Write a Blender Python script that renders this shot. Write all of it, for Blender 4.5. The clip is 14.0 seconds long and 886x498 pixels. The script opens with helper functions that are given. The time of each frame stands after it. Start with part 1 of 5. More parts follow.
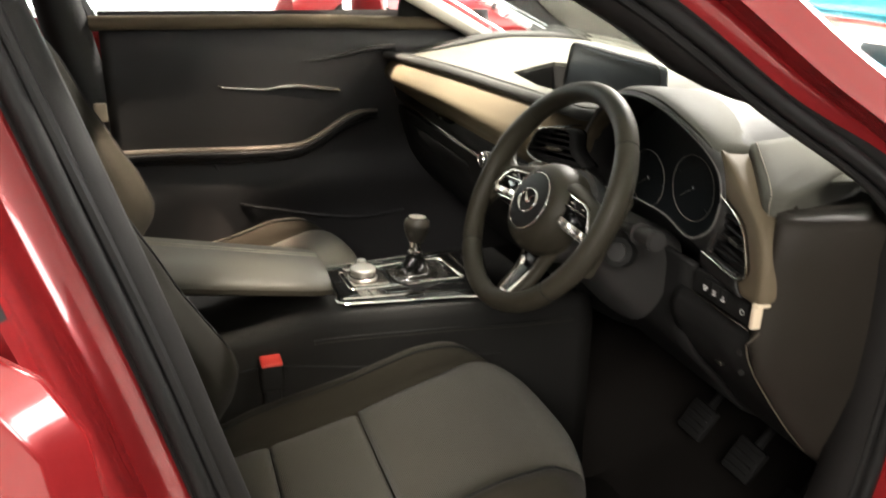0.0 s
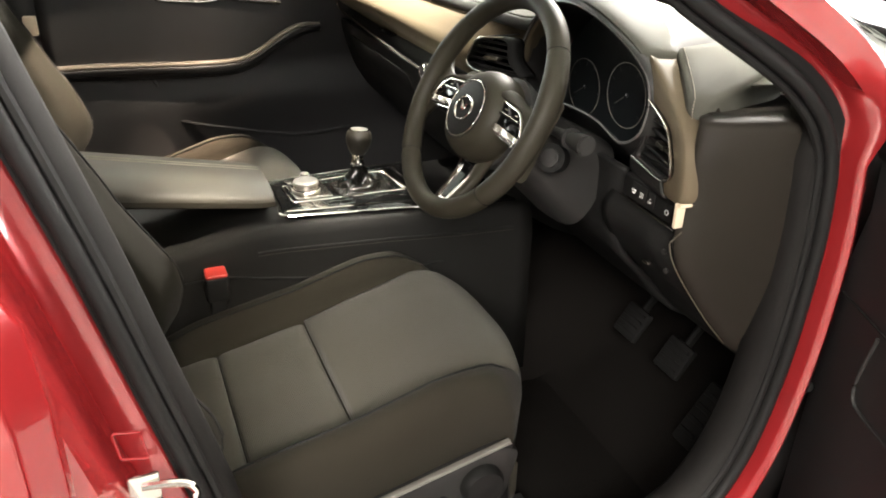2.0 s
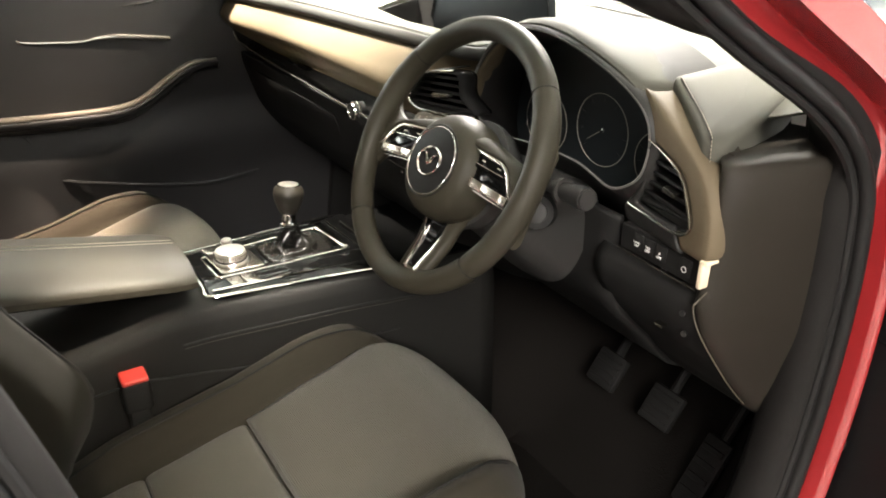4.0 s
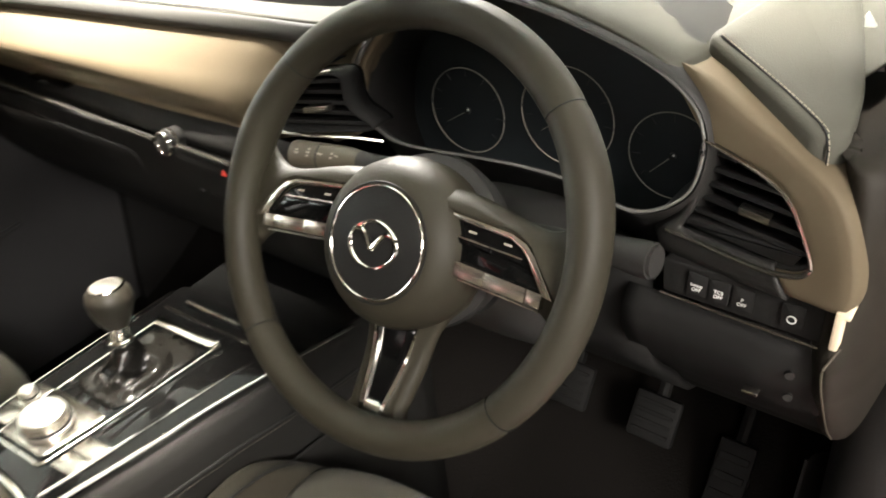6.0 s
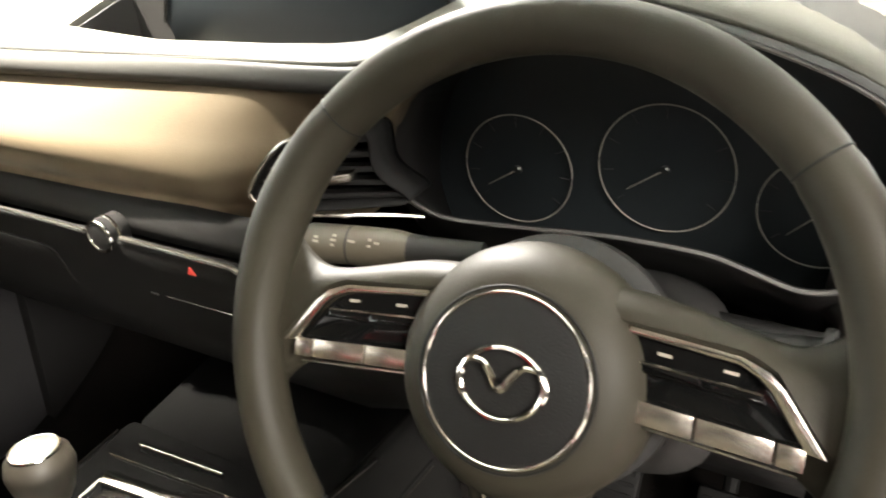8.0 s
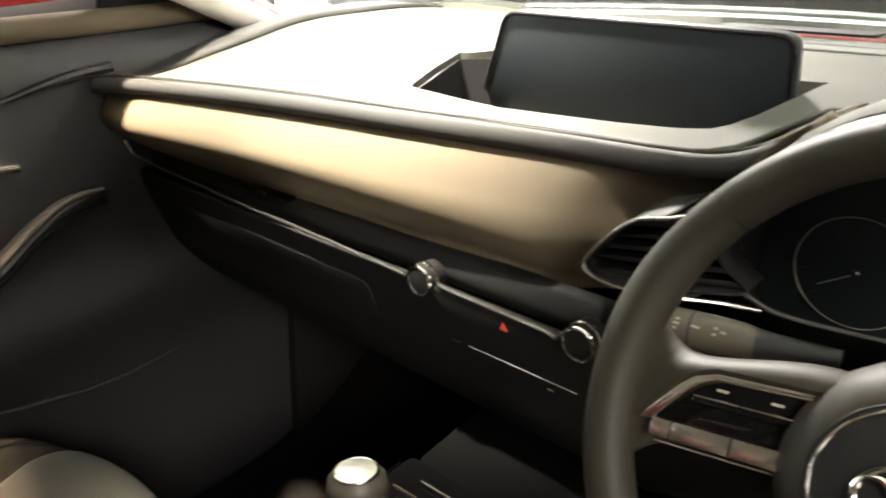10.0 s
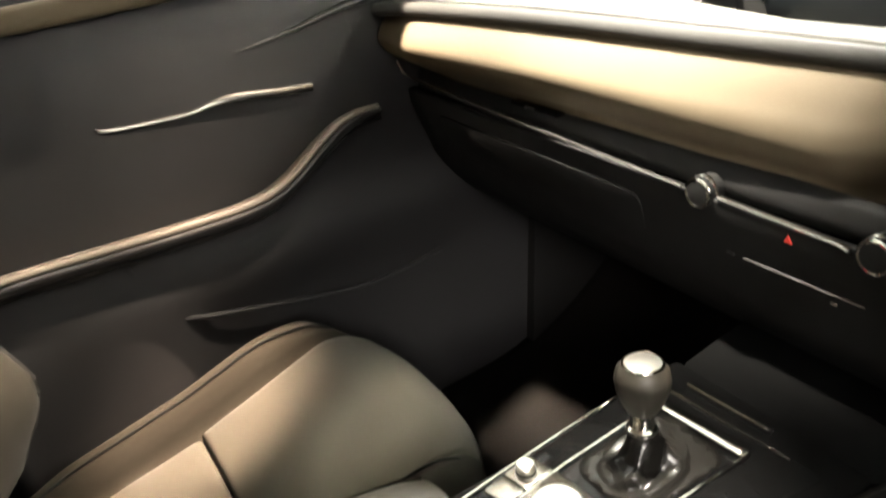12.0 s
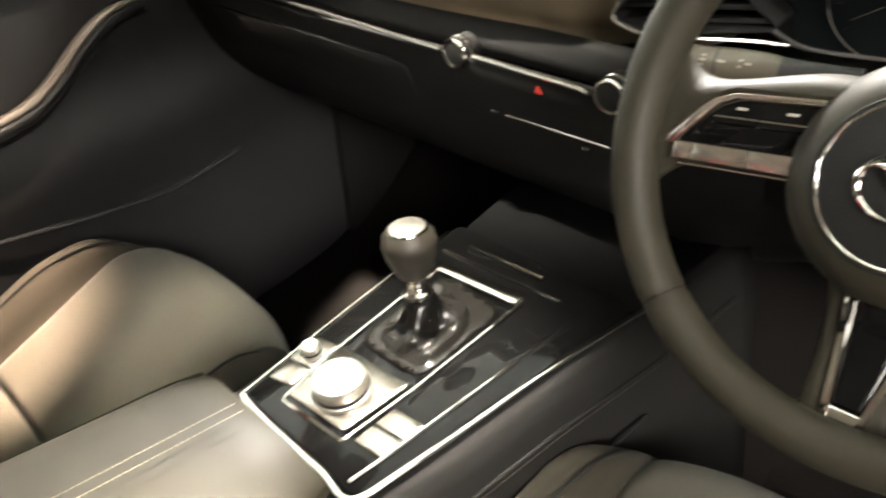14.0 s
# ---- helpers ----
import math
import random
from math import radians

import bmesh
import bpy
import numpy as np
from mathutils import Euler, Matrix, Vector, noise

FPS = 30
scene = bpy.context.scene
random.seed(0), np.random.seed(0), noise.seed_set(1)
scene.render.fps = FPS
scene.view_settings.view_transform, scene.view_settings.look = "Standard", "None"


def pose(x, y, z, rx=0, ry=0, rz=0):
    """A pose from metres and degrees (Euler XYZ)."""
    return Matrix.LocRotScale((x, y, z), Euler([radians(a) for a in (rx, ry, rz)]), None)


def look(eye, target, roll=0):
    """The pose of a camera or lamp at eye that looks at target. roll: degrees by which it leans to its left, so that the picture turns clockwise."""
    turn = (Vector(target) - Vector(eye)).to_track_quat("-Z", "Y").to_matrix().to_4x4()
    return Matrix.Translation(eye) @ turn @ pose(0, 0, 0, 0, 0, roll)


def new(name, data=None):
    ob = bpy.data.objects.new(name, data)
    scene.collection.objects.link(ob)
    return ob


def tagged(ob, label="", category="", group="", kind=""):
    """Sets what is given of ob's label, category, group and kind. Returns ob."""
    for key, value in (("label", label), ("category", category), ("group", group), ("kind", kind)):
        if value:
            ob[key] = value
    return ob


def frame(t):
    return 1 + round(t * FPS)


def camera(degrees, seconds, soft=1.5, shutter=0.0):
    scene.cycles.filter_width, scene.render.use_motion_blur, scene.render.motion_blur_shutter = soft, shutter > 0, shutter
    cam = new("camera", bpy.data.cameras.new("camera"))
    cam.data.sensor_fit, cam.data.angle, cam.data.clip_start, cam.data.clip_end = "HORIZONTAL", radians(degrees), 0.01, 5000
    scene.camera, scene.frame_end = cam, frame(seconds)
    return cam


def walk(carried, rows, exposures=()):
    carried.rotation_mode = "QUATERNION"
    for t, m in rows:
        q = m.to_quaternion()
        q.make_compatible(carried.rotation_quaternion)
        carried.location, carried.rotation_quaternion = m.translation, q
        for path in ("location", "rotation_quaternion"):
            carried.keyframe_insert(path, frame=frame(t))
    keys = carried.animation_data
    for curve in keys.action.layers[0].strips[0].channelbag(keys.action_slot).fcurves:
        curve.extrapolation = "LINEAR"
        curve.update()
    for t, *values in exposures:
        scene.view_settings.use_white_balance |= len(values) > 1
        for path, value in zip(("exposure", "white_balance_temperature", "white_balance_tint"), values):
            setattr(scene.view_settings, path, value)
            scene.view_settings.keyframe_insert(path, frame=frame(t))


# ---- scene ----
cam = camera(58.5, 14.0, soft=1.8, shutter=0.5)
PATH = [
    (0.0, (1.4021, -0.5214, 1.3203), (-0.3467, 0.1193, 0.5913), 1.38),
    (0.5, (1.4287, -0.4871, 1.3190), (-0.2870, 0.1648, 0.5243), 0.49),
    (1.0, (1.4337, -0.4771, 1.3193), (-0.2830, 0.2672, 0.6129), 0.32),
    (1.5, (1.4418, -0.4920, 1.3068), (-0.2240, 0.2849, 0.5184), 2.45),
    (2.0, (1.4448, -0.5070, 1.3081), (-0.1903, 0.2107, 0.4075), 1.94),
    (2.5, (1.4317, -0.5148, 1.3069), (-0.2243, 0.1693, 0.4182), 2.50),
    (3.0, (1.3853, -0.5111, 1.3003), (-0.2713, 0.1881, 0.4247), 2.31),
    (3.5, (1.2924, -0.5120, 1.3049), (-0.3141, 0.3157, 0.4480), 1.20),
    (3.7, (1.2556, -0.5200, 1.2984), (-0.3149, 0.3851, 0.4533), 1.21),
    (5.8, (0.8166, -0.3872, 1.2972), (-0.3690, 0.8114, 0.2214), -4.83),
    (6.0, (0.7585, -0.3796, 1.2834), (-0.3324, 0.9089, 0.2111), -5.21),
    (6.5, (0.6662, -0.3528, 1.2475), (-0.2374, 1.0836, 0.1890), -4.67),
    (7.0, (0.6059, -0.3055, 1.2211), (-0.2473, 1.1893, 0.2026), -5.32),
    (7.2, (0.5852, -0.2923, 1.2133), (-0.2609, 1.2124, 0.2035), -5.31),
    (9.3, (0.4640, -0.3170, 1.2300), (-0.7003, 1.0668, 0.3757), -3.79),
    (9.5, (0.4605, -0.3341, 1.2343), (-0.7520, 1.0236, 0.4056), -3.63),
    (10.0, (0.4363, -0.3691, 1.2390), (-0.8812, 0.9000, 0.4304), -3.45),
    (10.5, (0.4220, -0.4040, 1.2357), (-0.9932, 0.7583, 0.4318), -2.90),
    (11.0, (0.4187, -0.4467, 1.2532), (-1.0918, 0.5863, 0.4460), -4.30),
    (11.5, (0.4194, -0.4633, 1.2541), (-1.1408, 0.4688, 0.4192), -5.85),
    (12.0, (0.4278, -0.4755, 1.2547), (-1.1370, 0.3542, 0.3259), -8.38),
    (12.5, (0.4573, -0.4730, 1.2447), (-1.0442, 0.2493, 0.1384), -11.89),
    (13.0, (0.4608, -0.4695, 1.2301), (-0.9827, 0.2488, 0.0468), -12.87),
    (13.5, (0.4704, -0.4456, 1.2257), (-0.9038, 0.3753, 0.0268), -11.95),
    (14.0, (0.4816, -0.4070, 1.2132), (-0.7848, 0.5922, 0.0309), -10.00),
]
walk(cam, [(t, look(eye, target, roll)) for t, eye, target, roll in PATH], exposures=[(0.0, 1.50), (0.5, 2.00), (1.0, 2.25), (1.5, 1.85), (2.0, 2.05), (3.0, 2.25), (6.5, 2.49), (7.0, 3.04), (9.5, 2.14), (10.5, 1.89), (13.0, 2.49), (14.0, 2.59)])

# ---- light ----
world = bpy.data.worlds.new("showroom_air")
world.use_nodes = True
scene.world = world
world.node_tree.nodes["Background"].inputs[0].default_value = (1.0, 0.97, 0.92, 1)
world.node_tree.nodes["Background"].inputs[1].default_value = 0.05


def lamp(name, place, target, size, watts, colour=(1, 0.94, 0.86)):
    data = bpy.data.lights.new(name, "AREA")
    data.shape, data.size, data.energy, data.color = "SQUARE", size, watts, colour
    ob = new(name, data)
    ob.matrix_world = look(place, target)
    return tagged(ob, "bright square light of a car showroom", "lamp", kind="structure")


lamp("ceiling_lamp", (5.2, -2.6, 4.5), (0.2, 0.1, 0.9), 2.4, 330)
lamp("ceiling_lamp", (-4.0, 5.0, 4.5), (-4.0, 5.0, 0), 1.2, 1100)
lamp("ceiling_lamp", (4.6, 4.2, 4.5), (4.6, 4.2, 0), 1.2, 60)
lamp("ceiling_lamp", (2.6, -4.4, 4.5), (1.0, -0.7, 0.8), 0.6, 12)


def spotlight(name, place, target, cone, blend, watts, size=0.06, colour=(1, 0.92, 0.79)):
    data = bpy.data.lights.new(name, "SPOT")
    data.spot_size, data.spot_blend, data.energy, data.shadow_soft_size, data.color = radians(cone), blend, watts, size, colour
    ob = new(name, data)
    ob.matrix_world = look(place, target)
    return tagged(ob, "unseen warm spotlight added to brighten one part of the car", "lamp", kind="structure")


# unseen spotlights, each added to brighten one part of the car
spotlight("ceiling_spotlight", (1.15, 0.55, 4.5), (1.0, 0.24, 1.05), 7, 0.6, 600)
spotlight("ceiling_spotlight", (6.5, -0.7, 4.5), (0.36, -0.28, 0.60), 3.6, 0.7, 600, 0.12, colour=(1, 0.88, 0.7))
spotlight("ceiling_spotlight", (-0.15, 0.45, 4.5), (0.02, -0.115, 0.7), 4.6, 0.6, 1500)
spotlight("ceiling_spotlight", (-0.8, -0.5, 4.5), (-0.32, 0.37, 1.02), 13, 0.6, 3200, 0.12)
spotlight("ceiling_spotlight", (0.2, 1.0, 4.5), (0.50, 0.40, 1.06), 6.4, 0.8, 950, 0.08)
spotlight("ceiling_spotlight", (0.7, 1.5, 4.5), (-0.69, -0.28, 0.86), 5.0, 0.9, 650, 0.1, (1, 0.82, 0.64))
spotlight("ceiling_spotlight", (0.3, 2.4, 4.5), (-0.56, -0.60, 0.86), 4.6, 0.6, 2600, 0.1, (1, 0.85, 0.68))
spotlight("ceiling_spotlight", (0.05, 1.3, 4.5), (-0.565, -0.36, 0.60), 3.9, 0.45, 3000, 0.05, (1, 0.75, 0.56))
spotlight("ceiling_spotlight", (-0.75, 1.4, 4.5), (-0.35, -0.20, 0.60), 3.0, 0.6, 600, 0.05, (1, 0.90, 0.74))
spotlight("ceiling_spotlight", (0.9, 1.4, 4.5), (0.085, -0.37, 0.76), 2.6, 0.5, 850, 0.05, (1, 0.88, 0.7))
spotlight("ceiling_spotlight", (-0.75, -0.78, 4.5), (-0.60, 0.24, 0.29), 4.4, 0.8, 3600, 0.12, (1, 0.85, 0.68))


# ---- materials ----
def material(name, colour, rough=0.5, metal=0.0, grain=0.0, grain_scale=400.0, vary=0.15, vary_scale=8.0, coat=0.0, ribs=None, sheen=0.0, spec=0.5):
    m = bpy.data.materials.new(name)
    m.use_nodes = True
    n, l = m.node_tree.nodes, m.node_tree.links
    b = n["Principled BSDF"]
    b.inputs["Roughness"].default_value, b.inputs["Metallic"].default_value = rough, metal
    b.inputs["Coat Weight"].default_value, b.inputs["Coat Roughness"].default_value = coat, 0.04
    b.inputs["Sheen Weight"].default_value = sheen
    b.inputs["Specular IOR Level"].default_value = spec
    co = n.new("ShaderNodeTexCoord")
    big = n.new("ShaderNodeTexNoise")
    big.inputs["Scale"].default_value, big.inputs["Detail"].default_value = vary_scale, 4
    l.new(co.outputs["Object"], big.inputs["Vector"])
    mix = n.new("ShaderNodeMix")
    mix.data_type = "RGBA"
    mix.inputs[6].default_value = (*[c * (1 - vary) for c in colour], 1)
    mix.inputs[7].default_value = (*[min(1, c * (1 + vary)) for c in colour], 1)
    l.new(big.outputs["Fac"], mix.inputs[0])
    out = mix.outputs[2]
    last = None
    if grain:
        fine = n.new("ShaderNodeTexNoise")
        fine.inputs["Scale"].default_value, fine.inputs["Detail"].default_value = grain_scale, 3
        l.new(co.outputs["Object"], fine.inputs["Vector"])
        last = n.new("ShaderNodeBump")
        last.inputs["Strength"].default_value, last.inputs["Distance"].default_value = grain, 0.001
        l.new(fine.outputs["Fac"], last.inputs["Height"])
        sp = n.new("ShaderNodeMapRange")
        sp.inputs[3].default_value, sp.inputs[4].default_value = max(0.02, rough - 0.07), min(1, rough + 0.07)
        l.new(big.outputs["Fac"], sp.inputs[0])
        l.new(sp.outputs[0], b.inputs["Roughness"])
    if ribs:
        wave = n.new("ShaderNodeTexWave")
        wave.bands_direction = ribs[0]
        wave.inputs["Scale"].default_value, wave.inputs["Distortion"].default_value = ribs[1], 0.0
        l.new(co.outputs["Object"], wave.inputs["Vector"])
        rb = n.new("ShaderNodeBump")
        rb.inputs["Strength"].default_value, rb.inputs["Distance"].default_value = ribs[2], 0.0012
        l.new(wave.outputs["Fac"], rb.inputs["Height"])
        if last:
            l.new(last.outputs[0], rb.inputs["Normal"])
        last = rb
        dark = n.new("ShaderNodeMix")
        dark.data_type, dark.blend_type = "RGBA", "MULTIPLY"
        dark.inputs[0].default_value = 0.14
        l.new(out, dark.inputs[6])
        l.new(wave.outputs["Color"], dark.inputs[7])
        out = dark.outputs[2]
    l.new(out, b.inputs["Base Color"])
    if last:
        l.new(last.outputs[0], b.inputs["Normal"])
    return m


def glass_material(name, colour=(0.9, 0.95, 0.93)):
    m = bpy.data.materials.new(name)
    m.use_nodes = True
    n, l = m.node_tree.nodes, m.node_tree.links
    n.clear()
    o, mx, tr, gl = n.new("ShaderNodeOutputMaterial"), n.new("ShaderNodeMixShader"), n.new("ShaderNodeBsdfTransparent"), n.new("ShaderNodeBsdfGlossy")
    fr = n.new("ShaderNodeFresnel")
    tr.inputs[0].default_value = (*colour, 1)
    gl.inputs["Roughness"].default_value = 0.01
    l.new(fr.outputs[0], mx.inputs[0])
    l.new(tr.outputs[0], mx.inputs[1])
    l.new(gl.outputs[0], mx.inputs[2])
    l.new(mx.outputs[0], o.inputs[0])
    return m


def glow_material(name, colour, strength):
    m = bpy.data.materials.new(name)
    m.use_nodes = True
    b = m.node_tree.nodes["Principled BSDF"]
    b.inputs["Base Color"].default_value = (0.8, 0.8, 0.8, 1)
    b.inputs["Emission Color"].default_value = (*colour, 1)
    b.inputs["Emission Strength"].default_value = strength
    return m


DASH = material("soft_dash_plastic", (0.056, 0.0555, 0.046), 0.7, grain=0.35, grain_scale=900, spec=0.13)
BEAD = material("dash_piping_vinyl", (0.024, 0.0235, 0.022), 0.68, spec=0.18, grain=0.2, grain_scale=900)
BROWN = material("brown_dash_leatherette", (0.083, 0.066, 0.043), 0.65, spec=0.13, grain=0.15, grain_scale=700)
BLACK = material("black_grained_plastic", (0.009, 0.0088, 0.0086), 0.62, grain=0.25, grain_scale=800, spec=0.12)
# darker copy of the fascia brown, for the shaded end of the dash
SHADED_BROWN = material("shaded_brown_vinyl", (0.0145, 0.0122, 0.0095), 0.62, spec=0.15, grain=0.15, grain_scale=700)
DARKGREY = material("charcoal_plastic", (0.015, 0.0145, 0.014), 0.52, grain=0.25, grain_scale=800, spec=0.3)
PIANO = material("piano_black", (0.003, 0.003, 0.003), 0.06, spec=0.16)
SILVER = material("satin_silver", (0.56, 0.54, 0.50), 0.30, 1.0, grain=0.05, grain_scale=1500, vary=0.05)
DOORCARD = material("charcoal_door_trim", (0.0205, 0.020, 0.0207), 0.5, spec=0.3, grain=0.25, grain_scale=800)
CEILING = material("pale_ceiling_paint", (0.6, 0.59, 0.57), 0.7, grain=0.2, grain_scale=200, vary=0.05)
SATIN = material("satin_switch_chrome", (0.62, 0.58, 0.52), 0.24, 1.0, grain=0.05, grain_scale=1500, vary=0.06)
DIALMETAL = material("dark_satin_metal", (0.34, 0.32, 0.285), 0.22, 1.0, grain=0.04, grain_scale=1500, vary=0.05)
HOUSING = material("dark_binnacle_plastic", (0.013, 0.0125, 0.012), 0.5, spec=0.25, grain=0.25, grain_scale=900)
CHROME = material("satin_chrome", (0.75, 0.72, 0.66), 0.16, 1.0, vary=0.05)
STRIP = material("satin_chrome_strip", (0.60, 0.58, 0.53), 0.24, 1.0, vary=0.03)
BRIGHT = material("polished_chrome", (0.64, 0.62, 0.57), 0.08, 1.0, vary=0.03)
LEATHER = material("dark_leather", (0.0195, 0.0172, 0.0118), 0.55, grain=0.12, grain_scale=900, spec=0.17)
LID = material("armrest_leatherette", (0.033, 0.0288, 0.0205), 0.5, grain=0.12, grain_scale=600, spec=0.25)
FABRIC = material("ribbed_grey_seat_fabric", (0.047, 0.0425, 0.029), 0.85, spec=0.15, ribs=("Y", 125.0, 0.9), sheen=0.15, grain=0.4, grain_scale=1500)
CLOTH = material("plain_grey_seat_fabric", (0.0178, 0.0155, 0.0112), 0.85, spec=0.1, ribs=("Y", 190.0, 0.2), sheen=0.04, grain=0.5, grain_scale=1200)
CARPET = material("dark_carpet", (0.0058, 0.0051, 0.0046), 0.95, grain=0.9, grain_scale=350, sheen=0.0, spec=0.04)
RUBBER = material("black_rubber_seal", (0.009, 0.0088, 0.0087), 0.55, grain=0.2, grain_scale=600, spec=0.15)
RED = material("red_metallic_paint", (0.24, 0.014, 0.016), 0.2, 0.3, grain=0.05, grain_scale=2500, coat=1.0, vary=0.06)
TEAL = material("teal_car_paint", (0.02, 0.28, 0.38), 0.3, 0.2, coat=1.0)
BELT = material("orange_red_plastic", (0.50, 0.042, 0.032), 0.4)
TAG = material("cream_webbing", (0.55, 0.46, 0.34), 0.7, grain=0.3)
THREAD = material("pale_thread", (0.30, 0.27, 0.21), 0.8)
INK = material("white_printing", (0.75, 0.75, 0.72), 0.6)
HEADLINER = material("pale_headliner_cloth", (0.55, 0.52, 0.46), 0.9, grain=0.4, grain_scale=900)
SCREEN = material("dark_satin_screen", (0.012, 0.0145, 0.016), 0.36, spec=0.28)
LEGEND = material("worn_legend", (0.23, 0.21, 0.175), 0.6)
# paler than the other stalk plastic: the light on it is in the colour
LIT_PLASTIC = material("lit_satin_plastic", (0.055, 0.047, 0.033), 0.46, grain=0.1, grain_scale=900)
TYRE = material("tyre_rubber", (0.02, 0.02, 0.02), 0.7, grain=0.3)
FLOOR = material("pale_polished_floor_tile", (0.48, 0.47, 0.45), 0.22, grain=0.1, grain_scale=60, vary=0.06)
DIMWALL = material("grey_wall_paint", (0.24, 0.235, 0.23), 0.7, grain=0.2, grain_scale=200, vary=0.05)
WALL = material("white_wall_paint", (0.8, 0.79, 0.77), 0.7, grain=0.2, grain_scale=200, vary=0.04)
GLASS = glass_material("clear_car_glass")
TINT = material("tinted_car_window", (0.01, 0.012, 0.012), 0.06, coat=0.5)
DAY = glow_material("daylight_behind_glass", (1.0, 0.98, 0.95), 6.0)


# ---- mesh helpers ----
def thing(name, place, label, category, group="", kind=""):
    ob = new(name)
    ob.empty_display_size = 0.05
    ob.location = place
    return tagged(ob, label, category, group, kind)


def finish(bm, mat, angle=40):
    me = bpy.data.meshes.new("mesh")
    bmesh.ops.recalc_face_normals(bm, faces=bm.faces)
    bm.to_mesh(me)
    bm.free()
    me.materials.append(mat)
    me.polygons.foreach_set("use_smooth", [True] * len(me.polygons))
    me.set_sharp_from_angle(angle=radians(angle))
    return me


def part(name, bm, mat, parent, label="", thick=0.0, angle=40, sub=0):
    ob = new(name, finish(bm, mat, angle))
    if parent is not None:
        ob.parent = parent
        if parent.type == "EMPTY":
            ob.matrix_parent_inverse = Matrix.Translation(parent.location).inverted()
    if sub:
        s = ob.modifiers.new("round", "SUBSURF")
        s.levels = s.render_levels = sub
    if thick:
        s = ob.modifiers.new("thickness", "SOLIDIFY")
        s.thickness, s.offset = thick, -1
    if label:
        ob["label"] = label
    return ob


def lone(name, bm, mat, label, category, group="", kind="", thick=0.0, angle=40):
    return tagged(part(name, bm, mat, None, "", thick, angle), label, category, group, kind)


def curve(points, n=8, closed=False):
    """Catmull-Rom through the points, n steps a span."""
    p = [Vector(q) for q in points]
    k, res = len(p), []
    for i in range(k if closed else k - 1):
        if closed:
            a, b, c, d = p[i - 1], p[i], p[(i + 1) % k], p[(i + 2) % k]
        else:
            a, b, c, d = p[max(i - 1, 0)], p[i], p[i + 1], p[min(i + 2, k - 1)]
        for j in range(n):
            t = j / n
            res.append(0.5 * (2 * b + (c - a) * t + (2 * a - 5 * b + 4 * c - d) * t * t + (3 * b - a - 3 * c + d) * t ** 3))
    if not closed:
        res.append(p[-1])
    return res


def grid(rows, close_u=False, close_v=False, caps=False):
    bm = bmesh.new()
    vs = [[bm.verts.new(q) for q in r] for r in rows]
    nr, nc = len(vs), len(vs[0])
    for i in range(nr if close_u else nr - 1):
        for j in range(nc if close_v else nc - 1):
            a, b = vs[i], vs[(i + 1) % nr]
            bm.faces.new((a[j], a[(j + 1) % nc], b[(j + 1) % nc], b[j]))
    if caps:
        bm.faces.new(vs[0])
        bm.faces.new(vs[-1][::-1])
    return bm


def join(bm, other, m=None):
    me = bpy.data.meshes.new("join")
    other.to_mesh(me)
    other.free()
    if m is not None:
        me.transform(m)
    bm.from_mesh(me)
    bpy.data.meshes.remove(me)
    return bm


def tube(path, radius, sides=10, closed=False, flat=1.0, caps=True, up=(0, 0, 1)):
    """A round or oval bar along the path; radius may be a list."""
    p = [Vector(q) for q in path]
    k = len(p)
    rows = []
    for i in range(k):
        d = (p[(i + 1) % k] - p[i - 1]) if closed else (p[min(i + 1, k - 1)] - p[max(i - 1, 0)])
        d.normalize()
        s = d.cross(Vector(up))
        if s.length < 1e-4:
            s = d.cross(Vector((1, 0, 0)))
        s.normalize()
        w = s.cross(d)
        r = radius[i] if isinstance(radius, (list, tuple)) else radius
        rows.append([p[i] + s * r * math.cos(2 * math.pi * j / sides) + w * r * flat * math.sin(2 * math.pi * j / sides) for j in range(sides)])
    return grid(rows, closed, True, caps and not closed)


def lathe(profile, m=None, steps=32):
    """Turns (radius, height) pairs round z."""
    rows = []
    for r, h in profile:
        rows.append([Vector((max(r, 1e-5) * math.cos(2 * math.pi * j / steps), max(r, 1e-5) * math.sin(2 * math.pi * j / steps), h)) for j in range(steps)])
    bm = grid(rows, False, True, True)
    if m is not None:
        bmesh.ops.transform(bm, matrix=m, verts=bm.verts)
    return bm


def block(x0, x1, y0, y1, z0, z1, r=0.004, seg=2, m=None):
    bm = bmesh.new()
    bmesh.ops.create_cube(bm, size=1)
    bmesh.ops.scale(bm, vec=(x1 - x0, y1 - y0, z1 - z0), verts=bm.verts)
    bmesh.ops.translate(bm, vec=((x0 + x1) / 2, (y0 + y1) / 2, (z0 + z1) / 2), verts=bm.verts)
    if r:
        bmesh.ops.bevel(bm, geom=bm.edges[:], offset=r, segments=seg, affect="EDGES", profile=0.5)
    if m is not None:
        bmesh.ops.transform(bm, matrix=m, verts=bm.verts)
    return bm


def slab(outline, direction, depth, r=0.0, seg=2):
    """A plate with that outline (a closed loop of points), pushed depth along direction."""
    d = Vector(direction).normalized() * depth
    bm = bmesh.new()
    a = [bm.verts.new(Vector(q)) for q in outline]
    b = [bm.verts.new(Vector(q) + d) for q in outline]
    fa, fb = bm.faces.new(a), bm.faces.new(b[::-1])
    k = len(a)
    for i in range(k):
        bm.faces.new((a[i], b[i], b[(i + 1) % k], a[(i + 1) % k]))
    bmesh.ops.recalc_face_normals(bm, faces=bm.faces)
    if r:
        bmesh.ops.bevel(bm, geom=list(fa.edges) + list(fb.edges), offset=r, segments=seg, affect="EDGES", profile=0.5)
    return bm


